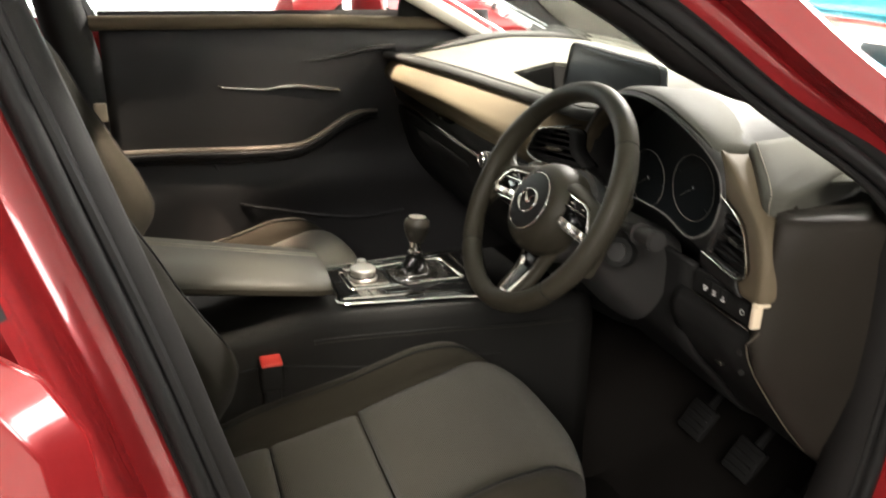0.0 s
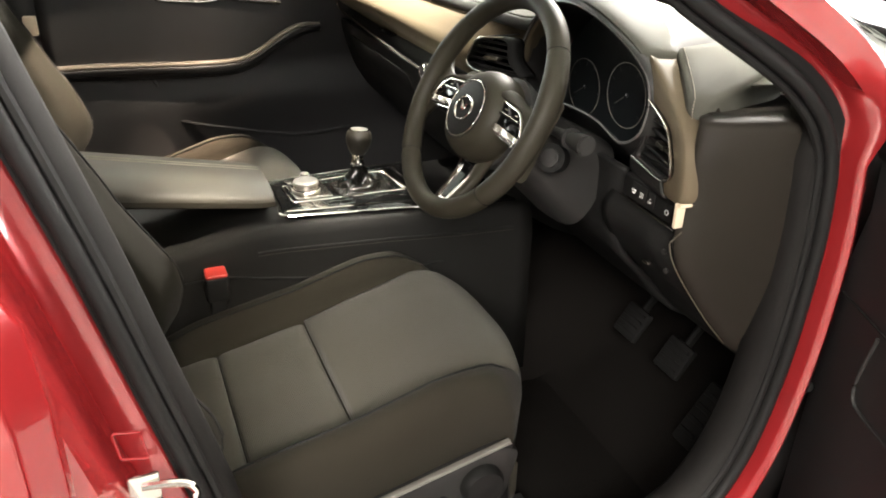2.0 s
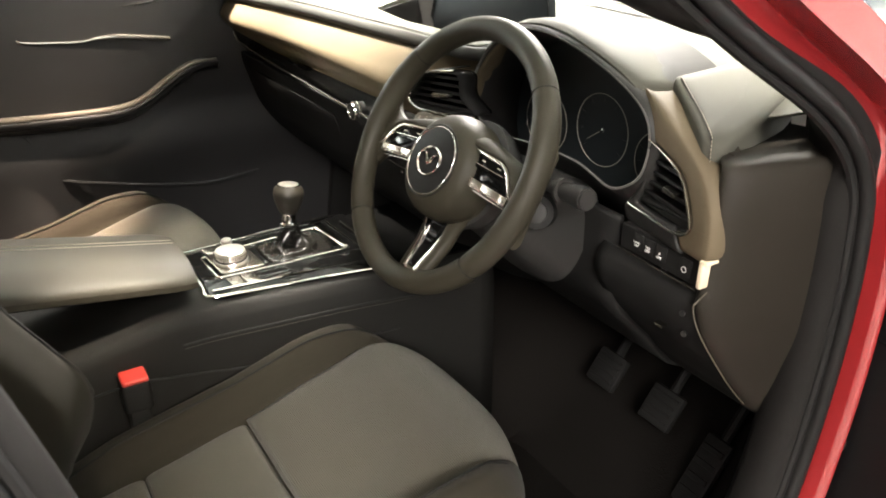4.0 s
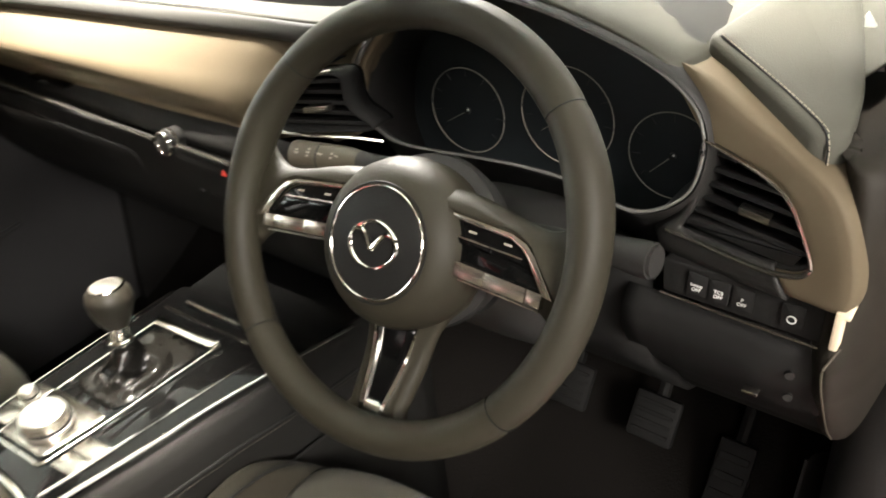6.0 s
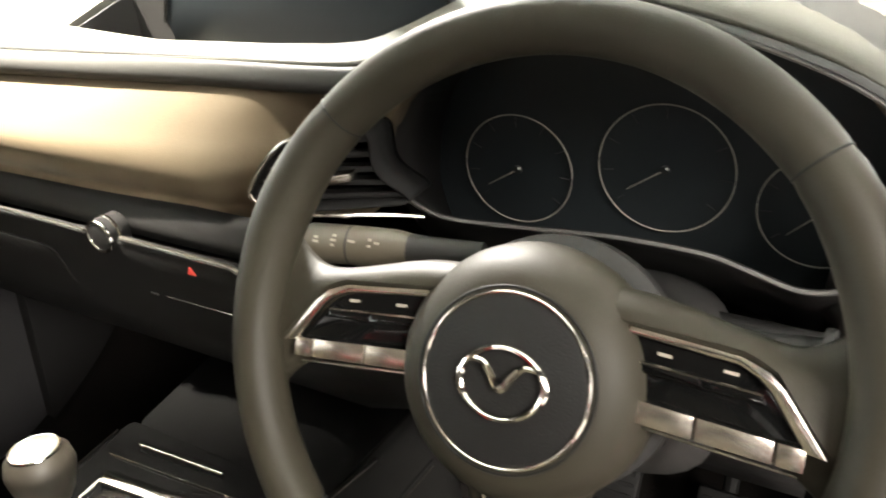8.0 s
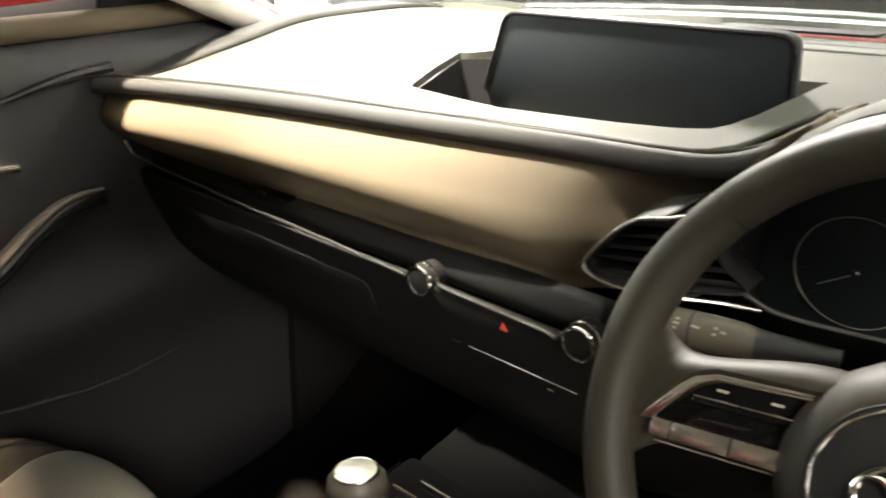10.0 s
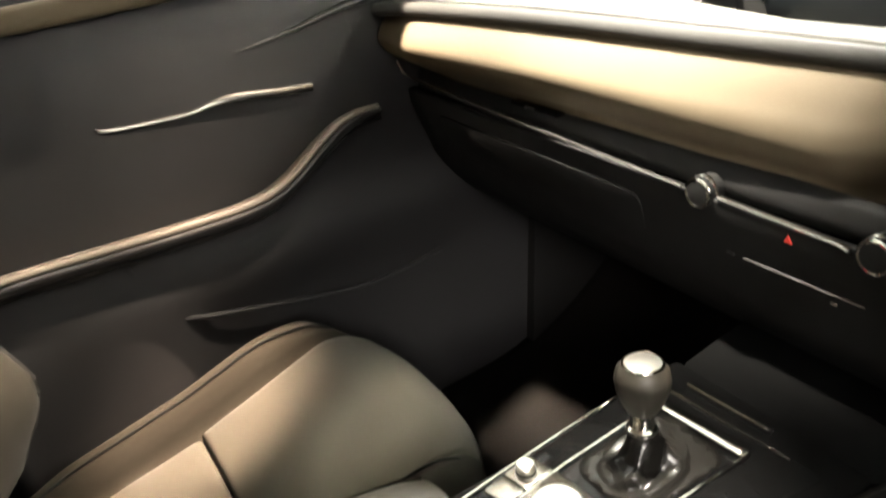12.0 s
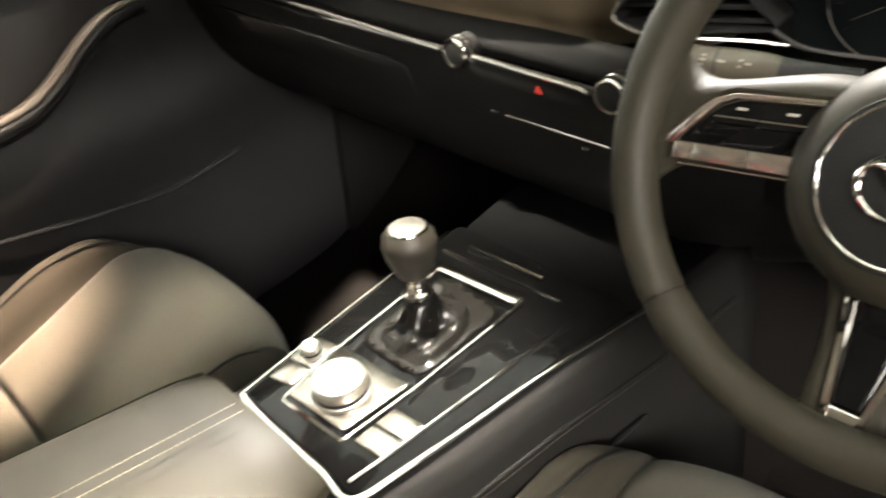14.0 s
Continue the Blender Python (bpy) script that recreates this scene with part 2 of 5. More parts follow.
def rounded(points, r, n=4):
    """The loop with its corners rounded off."""
    p = [Vector(q) for q in points]
    res, k = [], len(p)
    for i in range(k):
        a, b, c = p[i - 1], p[i], p[(i + 1) % k]
        u, v = (a - b), (c - b)
        rr = min(r, u.length * 0.45, v.length * 0.45)
        s, e = b + u.normalized() * rr, b + v.normalized() * rr
        for j in range(n + 1):
            t = j / n
            res.append((1 - t) ** 2 * s + 2 * t * (1 - t) * b + t * t * e)
    return res


def step(a, b, t):
    t = min(1, max(0, (t - a) / (b - a)))
    return t * t * (3 - 2 * t)


def along(table, t):
    """Linear look-up in (t, value) pairs."""
    for (a, u), (b, v) in zip(table, table[1:]):
        if t <= b:
            return u + (v - u) * max(0, (t - a)) / (b - a)
    return table[-1][1]


def stitches(path, parent, gap=0.006, length=0.0042, radius=0.0005, mat=None):
    """Short threads lying along a path, as one seam."""
    p = [Vector(q) for q in path]
    bm, run = bmesh.new(), 0.0
    for a, b in zip(p, p[1:]):
        d = b - a
        if d.length < 1e-6:
            continue
        while run < d.length:
            s = a + d.normalized() * run
            join(bm, tube([s, s + d.normalized() * length], radius, 4))
            run += gap
        run -= d.length
    return tagged(part("stitching", bm, mat or THREAD, parent, "pale stitching"), kind="stuff")


# ---- showroom ----
lone("floor", block(-11, 9, -8, 11, -0.1, 0.0, 0), FLOOR, "pale polished showroom floor", "floor", kind="structure")
lone("ceiling", block(-11, 9, -8, 11, 4.6, 4.7, 0), CEILING, "pale grey showroom ceiling", "ceiling", kind="structure")
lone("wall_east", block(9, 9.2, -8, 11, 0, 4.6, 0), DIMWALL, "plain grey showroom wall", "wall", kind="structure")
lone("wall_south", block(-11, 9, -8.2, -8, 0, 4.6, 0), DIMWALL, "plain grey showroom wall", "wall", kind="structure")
west = thing("wall_west", (-11, 0, 0), "white showroom wall with a glazed shop front", "wall", kind="structure")
part("lower_wall", block(-11.2, -11, -8, 11, 0, 0.3, 0), WALL, west)
part("upper_wall", block(-11.2, -11, -8, 11, 3.6, 4.6, 0), WALL, west)
for i in range(7):
    part("mullion", block(-11.12, -11.02, -8 + i * 3.1, -7.9 + i * 3.1, 0.3, 3.6, 0.01), WALL, west)
north = thing("wall_north", (0, 11, 0), "white showroom wall with a glazed shop front", "wall", kind="structure")
part("lower_wall", block(-11, 9, 11, 11.2, 0, 0.3, 0), WALL, north)
part("upper_wall", block(-11, 9, 11, 11.2, 3.6, 4.6, 0), WALL, north)
for i in range(8):
    part("mullion", block(-10.9 + i * 2.83, -10.8 + i * 2.83, 11.02, 11.12, 0.3, 3.6, 0.01), WALL, north)
lone("backdrop", block(-15, 13, 13, 13.1, -1, 6, 0), DAY, "bright daylight outside the shop front", "backdrop", kind="structure")
lone("backdrop", block(-13.1, -13, -12, 15, -1, 6, 0), DAY, "bright daylight outside the shop front", "backdrop", kind="structure")


# ---- steering wheel ----
WHEEL = Matrix.Translation((0.3732, 0.0134, 0.9616)) @ pose(0, 0, 0, 0, 0, 1.4) @ pose(0, 0, 0, 90 - 29, 0, 0) @ pose(0, 0, 0, 0, 0, 2.0)
WHEEL_UP = WHEEL.to_3x3()


def wp(u, v, w=0.0):
    return WHEEL @ Vector((u, v, w))


wheel = thing("steering_wheel", wp(0, 0, -0.05), "black leather three-spoke steering wheel with chrome trim", "steering wheel")
rows = []
R0 = 0.1716
SEAMS = (40, 138, 225, -41)
for i in range(192):
    a = 2 * math.pi * i / 192
    r = 0.0155
    for s in SEAMS:
        da = (math.degrees(a) - s + 180) % 360 - 180
        r -= 0.0013 * math.exp(-(da / 0.8) ** 2)
    grip = 0.0012 * (math.exp(-((math.degrees(a) - 20) / 12) ** 2) + math.exp(-((math.degrees(a) - 160) / 12) ** 2))
    rows.append([wp((R0 + (r + grip) * math.cos(b)) * math.cos(a), (R0 + (r + grip) * math.cos(b)) * math.sin(a), (r + grip) * 1.12 * math.sin(b)) for b in [2 * math.pi * j / 20 for j in range(20)]])
rim = part("rim", grid(rows, True, True), LEATHER, wheel, "stitched dark leather rim")
for sa in SEAMS:
    a = radians(sa)
    part("rim_seam", tube([wp((R0 + 0.0151 * math.cos(b)) * math.cos(a), (R0 + 0.0151 * math.cos(b)) * math.sin(a), 0.0169 * math.sin(b)) for b in [2 * math.pi * j / 24 for j in range(24)]], 0.0006, 6, True), BLACK, rim)

# airbag hub, domed towards the driver
HUB = WHEEL @ pose(0, -0.0145, 0.003)


def hp(u, v, w=0.0):
    return HUB @ Vector((u, v, w))


hub = part("hub", lathe([(0.0, -0.060), (0.062, -0.060), (0.0705, -0.046), (0.0725, -0.030), (0.0715, -0.017), (0.0680, -0.0055), (0.0625, 0.0030), (0.0560, 0.0086), (0.0500, 0.0115), (0.0475, 0.0122), (0.0, 0.0125)], HUB, 64), LEATHER, wheel, "domed black airbag cover")
part("hub_backing", lathe([(0.0, -0.080), (0.070, -0.078), (0.0755, -0.060), (0.0745, -0.050), (0.066, -0.046), (0.0, -0.046)], HUB @ pose(0.004, 0.003, 0), 56), DARKGREY, wheel)
part("hub_groove", tube([hp(0.0485 * math.cos(a), 0.0485 * math.sin(a), 0.0121) for a in [2 * math.pi * i / 64 for i in range(64)]], 0.0009, 6, True), BLACK, hub)
part("badge_ring", tube([hp(0.0455 * math.cos(a), 0.0455 * math.sin(a), 0.0132) for a in [2 * math.pi * i / 72 for i in range(72)]], 0.0011, 8, True), CHROME, hub, "thin chrome ring round the badge")
part("badge_plate", lathe([(0.0, 0.0142), (0.042, 0.0142), (0.0440, 0.0132), (0.0, 0.0126)], HUB, 56), BLACK, hub)
badge = [(0.0222 * math.cos(a) * (1 + 0.05 * math.cos(2 * a)), 0.0185 * math.sin(a) - 0.001) for a in [2 * math.pi * i / 56 for i in range(56)]]
part("badge", tube([hp(x, y, 0.0160) for x, y in badge], 0.0022, 8, True, 0.8), BRIGHT, hub, "chrome badge drawn as a plain winged oval")
wing = curve([(-0.0212, 0.0075, 0), (-0.012, 0.0085, 0), (-0.006, 0.003, 0), (0, -0.0045, 0), (0.006, 0.003, 0), (0.012, 0.0085, 0), (0.0212, 0.0075, 0)], 6)
part("badge_wing", tube([hp(q.x, q.y, 0.0163) for q in wing], [0.0012 + 0.0016 * math.sin(math.pi * i / (len(wing) - 1)) for i in range(len(wing))], 8), BRIGHT, hub)


def plate_uv(points, w, depth, r, corner=0.0):
    loop = rounded([(u, v, 0) for u, v in points], corner) if corner else [Vector((u, v, 0)) for u, v in points]
    return slab([wp(q.x, q.y, w) for q in loop], WHEEL_UP @ Vector((0, 0, -1)), depth, r)


def spoke_rows(s):
    """Leather arm that flares into the rim, with a crest along the upper trim."""
    res = []
    for i in range(25):
        u = 0.040 + 0.130 * i / 24
        k = max(0.0, (u - 0.126) / 0.042)
        top = 0.040 - 0.0155 * step(0.05, 0.140, u) + 0.026 * k ** 2.2
        tr = along([(0.04, 0.0235), (0.112, 0.0175), (0.126, 0.011), (0.152, -0.023), (0.17, -0.030)], u)
        low = along([(0.04, -0.024), (0.140, -0.0325), (0.17, -0.034)], u) - 0.034 * k ** 2.0
        tr = max(tr, low + 0.003)
        crest = 0.0035 * (1 - step(0.135, 0.160, u))
        res.append([wp(s * u, v, w) for v, w in ((top - 0.006, -0.024), (top, -0.019), (top - 0.001, -0.0125), (top * 0.55 + tr * 0.45, -0.004 + crest), (tr + 0.003, 0.0 + crest * 0.4), (tr - 0.0005, -0.004), (tr * 0.5 + low * 0.5, -0.0055), (low + 0.003, -0.007), (low, -0.0125), (low + 0.002, -0.020), (low + 0.008, -0.024))])
    return res


for s in (-1, 1):
    arm = part("spoke", grid(spoke_rows(s), False, True, True), LEATHER, wheel, "dark leather spoke flaring into the rim", 0, 70)
    part("trim_upper", plate_uv([(s * u, v) for u, v in ((0.056, 0.0232), (0.110, 0.0180), (0.123, 0.0130), (0.131, 0.0055), (0.1520, -0.0225), (0.1425, -0.0210), (0.1245, 0.0035), (0.1185, 0.0090), (0.109, 0.0135), (0.056, 0.0192))], 0.0005, 0.008, 0.0012), CHROME, arm, "chrome bezel that widens to its tip")
    part("switch_well", plate_uv([(s * u, v) for u, v in ((0.056, 0.0190), (0.108, 0.0133), (0.118, 0.0088), (0.124, 0.0032), (0.141, -0.0190), (0.056, -0.0120))], -0.0038, 0.005, 0.0008), PIANO, arm, "gloss black switch panel")
    for u0, u1 in ((0.060, 0.0925), (0.0935, 0.129), (0.130, 0.1425)):
        bar = lambda u: (-0.0122 - 0.0070 * (u - 0.06) / 0.082, -0.0242 - 0.0062 * (u - 0.06) / 0.082)
        part("trim_lower", plate_uv([(s * u0, bar(u0)[0]), (s * u1, bar(u1)[0]), (s * u1, bar(u1)[1]), (s * u0, bar(u0)[1])], 0.0005, 0.009, 0.0011), SATIN, arm, "satin chrome lower switch bar")
    part("lower_lip", tube([wp(s * 0.062, -0.0268, -0.006), wp(s * 0.140, -0.0335, -0.006)], 0.0009, 6), CHROME, arm)
    for u0, u1 in ((0.062, 0.0925), (0.0935, 0.121)):
        top = lambda u: 0.0060 - 0.0045 * (u - 0.06) / 0.06
        part("rocker", plate_uv([(s * u0, top(u0)), (s * u1, top(u1)), (s * (u1 + 0.002), top(u1) - 0.0052), (s * u0, top(u0) - 0.0050)], -0.0012, 0.005, 0.0012, 0.001), PIANO, arm, "gloss black rocker switch")
        part("rocker_edge", tube([wp(s * u0, top(u0), -0.0014), wp(s * u1, top(u1), -0.0014)], 0.0008, 6), CHROME, arm)
        part("button_mark", plate_uv([(s * (u0 + 0.009), top(u0) + 0.0062), (s * (u0 + 0.016), top(u0) + 0.0057), (s * (u0 + 0.016), top(u0) + 0.0040), (s * (u0 + 0.009), top(u0) + 0.0045)], -0.0035, 0.0003, 0), LEGEND, arm)


def fp(u, v, w=0.0):
    """A point over the lower spoke, which rises from the hub to the rim."""
    return wp(u, v, -0.036 + 0.016 * step(-0.10, -0.172, v) + w)


rows = []
for i in range(22):
    v = -0.040 - 0.132 * i / 21
    h = along([(-0.172, 0.0285), (-0.165, 0.0275), (-0.13, 0.030), (-0.10, 0.0335), (-0.085, 0.037), (-0.070, 0.045), (-0.055, 0.060), (-0.040, 0.066)], v)
    h += 0.012 * step(-0.160, -0.172, v)
    rows.append([fp(u * h, v, w) for u, w in ((-0.93, -0.016), (-1.0, -0.011), (-0.98, -0.0045), (-0.88, -0.0005), (-0.6, 0.0), (0.0, 0.0), (0.6, 0.0), (0.88, -0.0005), (0.98, -0.0045), (1.0, -0.011), (0.93, -0.016))])
foot = part("spoke", grid(rows, False, True, True), LEATHER, wheel, "dark leather lower spoke", 0, 70)
part("inset", grid([[fp(u * along([(-0.166, 0.0085), (-0.08, 0.0215)], v), v, 0.0008) for u in (-1, -0.5, 0, 0.5, 1)] for v in [-0.084 - 0.080 * i / 12 for i in range(13)]]), PIANO, foot, "gloss black inset", 0.001)
for s in (-1, 1):
    line = [(along([(-0.168, 0.0092), (-0.085, 0.0222)], v), v, along([(-0.168, 0.0032), (-0.10, 0.0021), (-0.085, 0.0005)], v)) for v in [-0.085 - 0.082 * i / 14 for i in range(15)]]
    rows = [[fp(s * (u + a * d), v, w) for a, w in ((-1, 0.0), (-0.7, 0.0026), (0.7, 0.0030), (1, 0.0))] for u, v, d in line]
    part("trim", grid(rows, False, True, True), BRIGHT, foot, "chrome V-shaped spoke trim")
rows = [[fp(u, v, w) for u in (-0.0112, -0.008, 0.0, 0.008, 0.0112)] for v, w in ((-0.152, 0.0009), (-0.156, 0.0022), (-0.166, 0.0034), (-0.1705, 0.0030), (-0.1725, 0.0))]
part("trim_end", grid(rows), BRIGHT, foot, "bright end of the spoke trim", 0.002)

# column shroud and stalks
column = thing("steering_column", (0.367, 0.15, 0.9), "dark plastic steering column shroud with two stalks", "steering column")
rows = []
for t in range(9):
    k = t / 8
    w, h = 0.075 + 0.012 * k, 0.055 + 0.025 * k
    rows.append([wp(w * math.copysign(abs(math.cos(b)) ** 0.6, math.cos(b)), -0.015 - 0.02 * k + h * math.copysign(abs(math.sin(b)) ** 0.6, math.sin(b)), -0.07 - 0.16 * k) for b in [2 * math.pi * j / 28 for j in range(28)]])
part("shroud", grid(rows, False, True, True), DARKGREY, column)
for s, end in ((-1, (0.160, 0.098, 0.941)), (1, (0.563, 0.092, 0.947))):
    base = Vector((0.437, 0.10, 0.935)) if s > 0 else Vector((0.297, 0.125, 0.943))
    e = Vector(end)
    p = [base, base.lerp(e, 0.35), base.lerp(e, 0.6), base.lerp(e, 0.9), e]
    if s > 0:
        st = part("stalk", tube(p, [0.006, 0.0075, 0.010, 0.0145, 0.0145], 20), DARKGREY, column, "black control stalk with a ringed end")
    else:
        st = part("stalk", tube([base, base.lerp(e, 0.3), base.lerp(e, 0.45)], [0.009, 0.0105, 0.0125], 20), DARKGREY, column, "control stalk with a printed barrel")
        # light falling on the barrel is put into its paler colour
        part("barrel", tube([base.lerp(e, k) for k in (0.38, 0.46, 0.62, 0.93, 0.95)], [0.0115, 0.0135, 0.0145, 0.0145, 0.0135], 20), LIT_PLASTIC, st, "satin barrel in a lit tan colour with pale markings")
        part("barrel_ring", tube([base.lerp(e, 0.700), base.lerp(e, 0.712)], 0.0147, 20), DARKGREY, st)
    if s > 0:
        part("stalk_ring", tube([base.lerp(e, 0.62), base.lerp(e, 0.66)], 0.0158, 20), DARKGREY, st)
        part("stalk_cap", tube([e, e + (e - base).normalized() * 0.003], 0.0125, 20), DARKGREY, st)
    else:
        for k, w, up in ((0.52, 0.0020, -40), (0.56, 0.0012, -30), (0.56, 0.0012, -48), (0.66, 0.0030, -40), (0.76, 0.0014, -26), (0.76, 0.0022, -40), (0.76, 0.0014, -54), (0.86, 0.0024, -34), (0.86, 0.0016, -46)):
            q = base.lerp(e, k)
            part("stalk_mark", block(-w, w, -0.0149, -0.0140, -0.0009, 0.0009, 0, 1, pose(q.x, q.y, q.z, up)), LEGEND, st)
part("ignition_housing", lathe([(0, 0), (0.022, 0), (0.022, 0.03), (0, 0.03)], pose(0.46, 0.11, 0.89, 70, 0, 40), 24), BLACK, column)
part("ignition_barrel", lathe([(0, 0), (0.014, 0), (0.014, 0.006), (0, 0.006)], pose(0.46, 0.11, 0.89, 70, 0, 40) @ pose(0, 0, 0.03), 24), DARKGREY, column)


# ---- dashboard ----
dash = thing("dashboard", (0, 0.3, 0.6), "dark grey and brown dashboard with chrome strip and round vents", "dashboard")
BEADLINE = curve([(-0.71, 0.08, 1.028), (-0.62, 0.099, 1.033), (-0.37, 0.142, 1.036), (-0.139, 0.17, 1.036), (0.023, 0.19, 1.036), (0.118, 0.198, 1.036), (0.160, 0.211, 1.036), (0.182, 0.25, 1.038), (0.192, 0.33, 1.045)], 8)
BY = sorted((q.x, q.y) for q in BEADLINE if q.x < 0.165)


SLOT = [(-0.258, 0.345), (-0.245, 0.290), (-0.225, 0.231), (-0.08, 0.2185), (0.047, 0.230), (0.105, 0.239), (0.130, 0.249), (0.146, 0.272), (0.154, 0.32), (0.160, 0.40)]


def slot_front(x):
    return along(SLOT, x)


def slot_back(x):
    return 0.405 - 0.055 * step(-0.20, -0.258, x)


def top_z(x, y):
    z = 1.038 + 0.042 * step(0.10, 0.42, y) * (0.55 + 0.45 * step(0.1, 0.55, -x)) - 0.03 * step(0.5, 0.8, y)
    return z - 0.04 * step(0.62, 0.73, abs(x)) * step(0.45, 0.1, y) - 0.014 * step(0.60, 0.66, x) * step(0.50, 0.36, y)


def left_end(y):
    return -0.668 + 0.05 * step(0.1, 0.3, y) + 0.10 * step(0.3, 0.75, y)


rows, ends = [], []
xs = [-0.66 + 0.0144 * i for i in range(26)] + [-0.278, -0.268, -0.2585, -0.2575, -0.252, -0.246, -0.240, -0.234, -0.228, -0.224, -0.21, -0.20, -0.19] + [-0.18 + 0.01 * i for i in range(34)] + [0.164, 0.165] + [0.17 + 0.0125 * i for i in range(45)]
for i, x in enumerate(xs):
    y0 = along(BY, x) if x < 0.165 else 0.215 + 0.12 * step(0.16, 0.2, x) - 0.07 * step(0.50, 0.56, x) + 0.09 * step(0.635, 0.665, x)
    f, b = max(slot_front(x), y0 + 0.01), slot_back(x)
    b = max(b, f + 0.008)
    down = 0.09 if -0.258 < x < 0.1645 else 0.0
    ys = [(y0 + (f - y0) * k / 14, 0) for k in range(15)] + [(f + 0.003 + (b - f - 0.006) * k / 8, down) for k in range(9)] + [(b + (0.80 - b) * k / 30, 0) for k in range(31)]
    rows.append([Vector((max(x, left_end(y) + 0.0008 * i), y, top_z(max(x, left_end(y)), y) - d)) for y, d in ys])
part("dash_top", grid(rows), DASH, dash, "soft grained grey dash top", 0.004, 35)
for i in range(7):
    k = i / 6
    ends.append([(left_end(y) + 0.004 + (-0.745 - left_end(y)) * k, y, top_z(left_end(y), y) + 0.006 + 0.012 * math.sin(math.pi * k) - 0.02 * k) for y in [0.085 + 0.70 * j / 24 for j in range(25)]])
part("dash_side_trim", grid(ends), BEAD, dash, "dark trim at the end of the dash", 0.01)
part("piping", tube([q + Vector((0, -0.006, -0.0045)) for q in BEADLINE], 0.0115, 12, flat=0.95), BEAD, dash, "padded dark roll along the dash edge")
for off in (0.004, 0.009):
    part("piping_seam", tube([q + Vector((0, off, 0.0065)) for q in BEADLINE], 0.0011, 6), DARKGREY, dash)

# dark sheet and walls over the slot's floor stand for the recess's shade
recess_shade = part("slot_liner", block(-0.30, 0.17, 0.205, 0.412, 0.962, 0.968, 0), HOUSING, dash, "dark sheet standing for the shade in the display recess")
for a, b in (((-0.2225, 0.234), (-0.2555, 0.344)), ((-0.2555, 0.344), (-0.170, 0.398)), ((0.1425, 0.272), (0.158, 0.398))):
    part("liner_wall", slab([(*a, 0.966), (*b, 0.966), (*b, top_z(*b) - 0.006), (*a, top_z(*a) - 0.006)], (1, 0, 0), 0.002), HOUSING, recess_shade)

# brown fascia under the roll
rows = []
for x in [-0.72 + 0.01 * i for i in range(97)]:
    yb = along(BY, x) if x < 0.16 else 0.209 + 0.016 * step(0.155, 0.23, x)
    k = min(1.0, max(0.0, (x + 0.62) / 0.68))
    prof = [(yb + a + (b - a) * k, c + (d - c) * k) for a, b, c, d in ((0.012, 0.012, 1.034, 1.034), (-0.004, -0.004, 1.023, 1.025), (-0.022, -0.024, 1.005, 1.008), (-0.034, -0.042, 0.990, 0.988), (-0.0375, -0.055, 0.975, 0.973), (-0.026, -0.060, 0.956, 0.957), (-0.002, -0.055, 0.938, 0.939), (0.022, -0.045, 0.923, 0.922))] + [(0.144, 0.908)]
    if x < -0.6:
        k = step(-0.6, -0.72, x)
        prof = [(y + 0.03 * k, z) for y, z in prof]
    zl = 0.985 + 0.30 * (x - 0.06)
    pts = curve([(x, y, z) for y, z in prof], 4)
    low = along([(0.10, 0.905), (0.15, 0.925), (0.165, 0.985), (0.175, 1.010), (0.205, 1.045), (0.245, 1.080)], x)
    row = []
    for q in pts:
        q = q + Vector((0, 0.05 * step(0.02, 0.11, x) * step(zl + 0.05, zl - 0.02, q.z), 0.046 * step(0.15, 0.25, x)))
        if x > 0.12 and q.z < low:
            q = Vector((q.x, max(q.y, 0.196), low))
        row.append(q)
    rows.append(row)
part("fascia", grid(rows), BROWN, dash, "soft brown leatherette fascia", 0.01)

# chrome strip and the dark panels round it
part("upper_panel", grid([[(x, 0.148, 0.918), (x, 0.140, 0.909), (x, 0.134, 0.898), (x, 0.131, 0.884)] for x in [-0.72 + 0.04 * i for i in range(23)]]), BLACK, dash, "", 0.008)
part("chrome_strip", tube([(-0.722, 0.10, 0.935), (-0.716, 0.106, 0.915), (-0.70, 0.110, 0.9075), (-0.63, 0.110, 0.904), (-0.5, 0.110, 0.900), (-0.12, 0.110, 0.890)], 0.0027, 8, flat=0.8), STRIP, dash, "thin chrome strip")
part("chrome_strip", tube([(-0.075, 0.1145, 0.889), (0.06, 0.1145, 0.886), (0.074, 0.11, 0.886)], 0.0032, 8, flat=0.8), STRIP, dash)
part("chrome_strip", tube([(0.118, 0.1145, 0.884), (0.20, 0.1145, 0.882)], 0.003, 8, flat=0.8), STRIP, dash)
for x in (-0.097, 0.097):
    m = pose(x, 0.122, 0.889, 90, 0, 0)
    kn = part("climate_dial", lathe([(0, -0.01), (0.016, -0.01), (0.0165, 0.008), (0.015, 0.014), (0.0125, 0.015), (0.0, 0.015)], m, 36), BLACK, dash, "round black climate dial with a chrome edge")
    part("dial_ring", tube([m @ Vector((0.0150 * math.cos(a), 0.0150 * math.sin(a), 0.0135)) for a in [2 * math.pi * i / 40 for i in range(40)]], 0.0022, 8, True), BRIGHT, kn)
    part("dial_grip", tube([m @ Vector((0.0164 * math.cos(a), 0.0164 * math.sin(a), 0.003)) for a in [2 * math.pi * i / 40 for i in range(40)]], 0.0018, 6, True), CHROME, kn)
# passenger slot vent with a small tab
part("slot_vent", block(-0.45, -0.35, 0.128, 0.150, 0.9095, 0.9145, 0.0015), PIANO, dash)
part("vent_tab", block(-0.415, -0.395, 0.125, 0.132, 0.9105, 0.9140, 0.001), DARKGREY, dash)

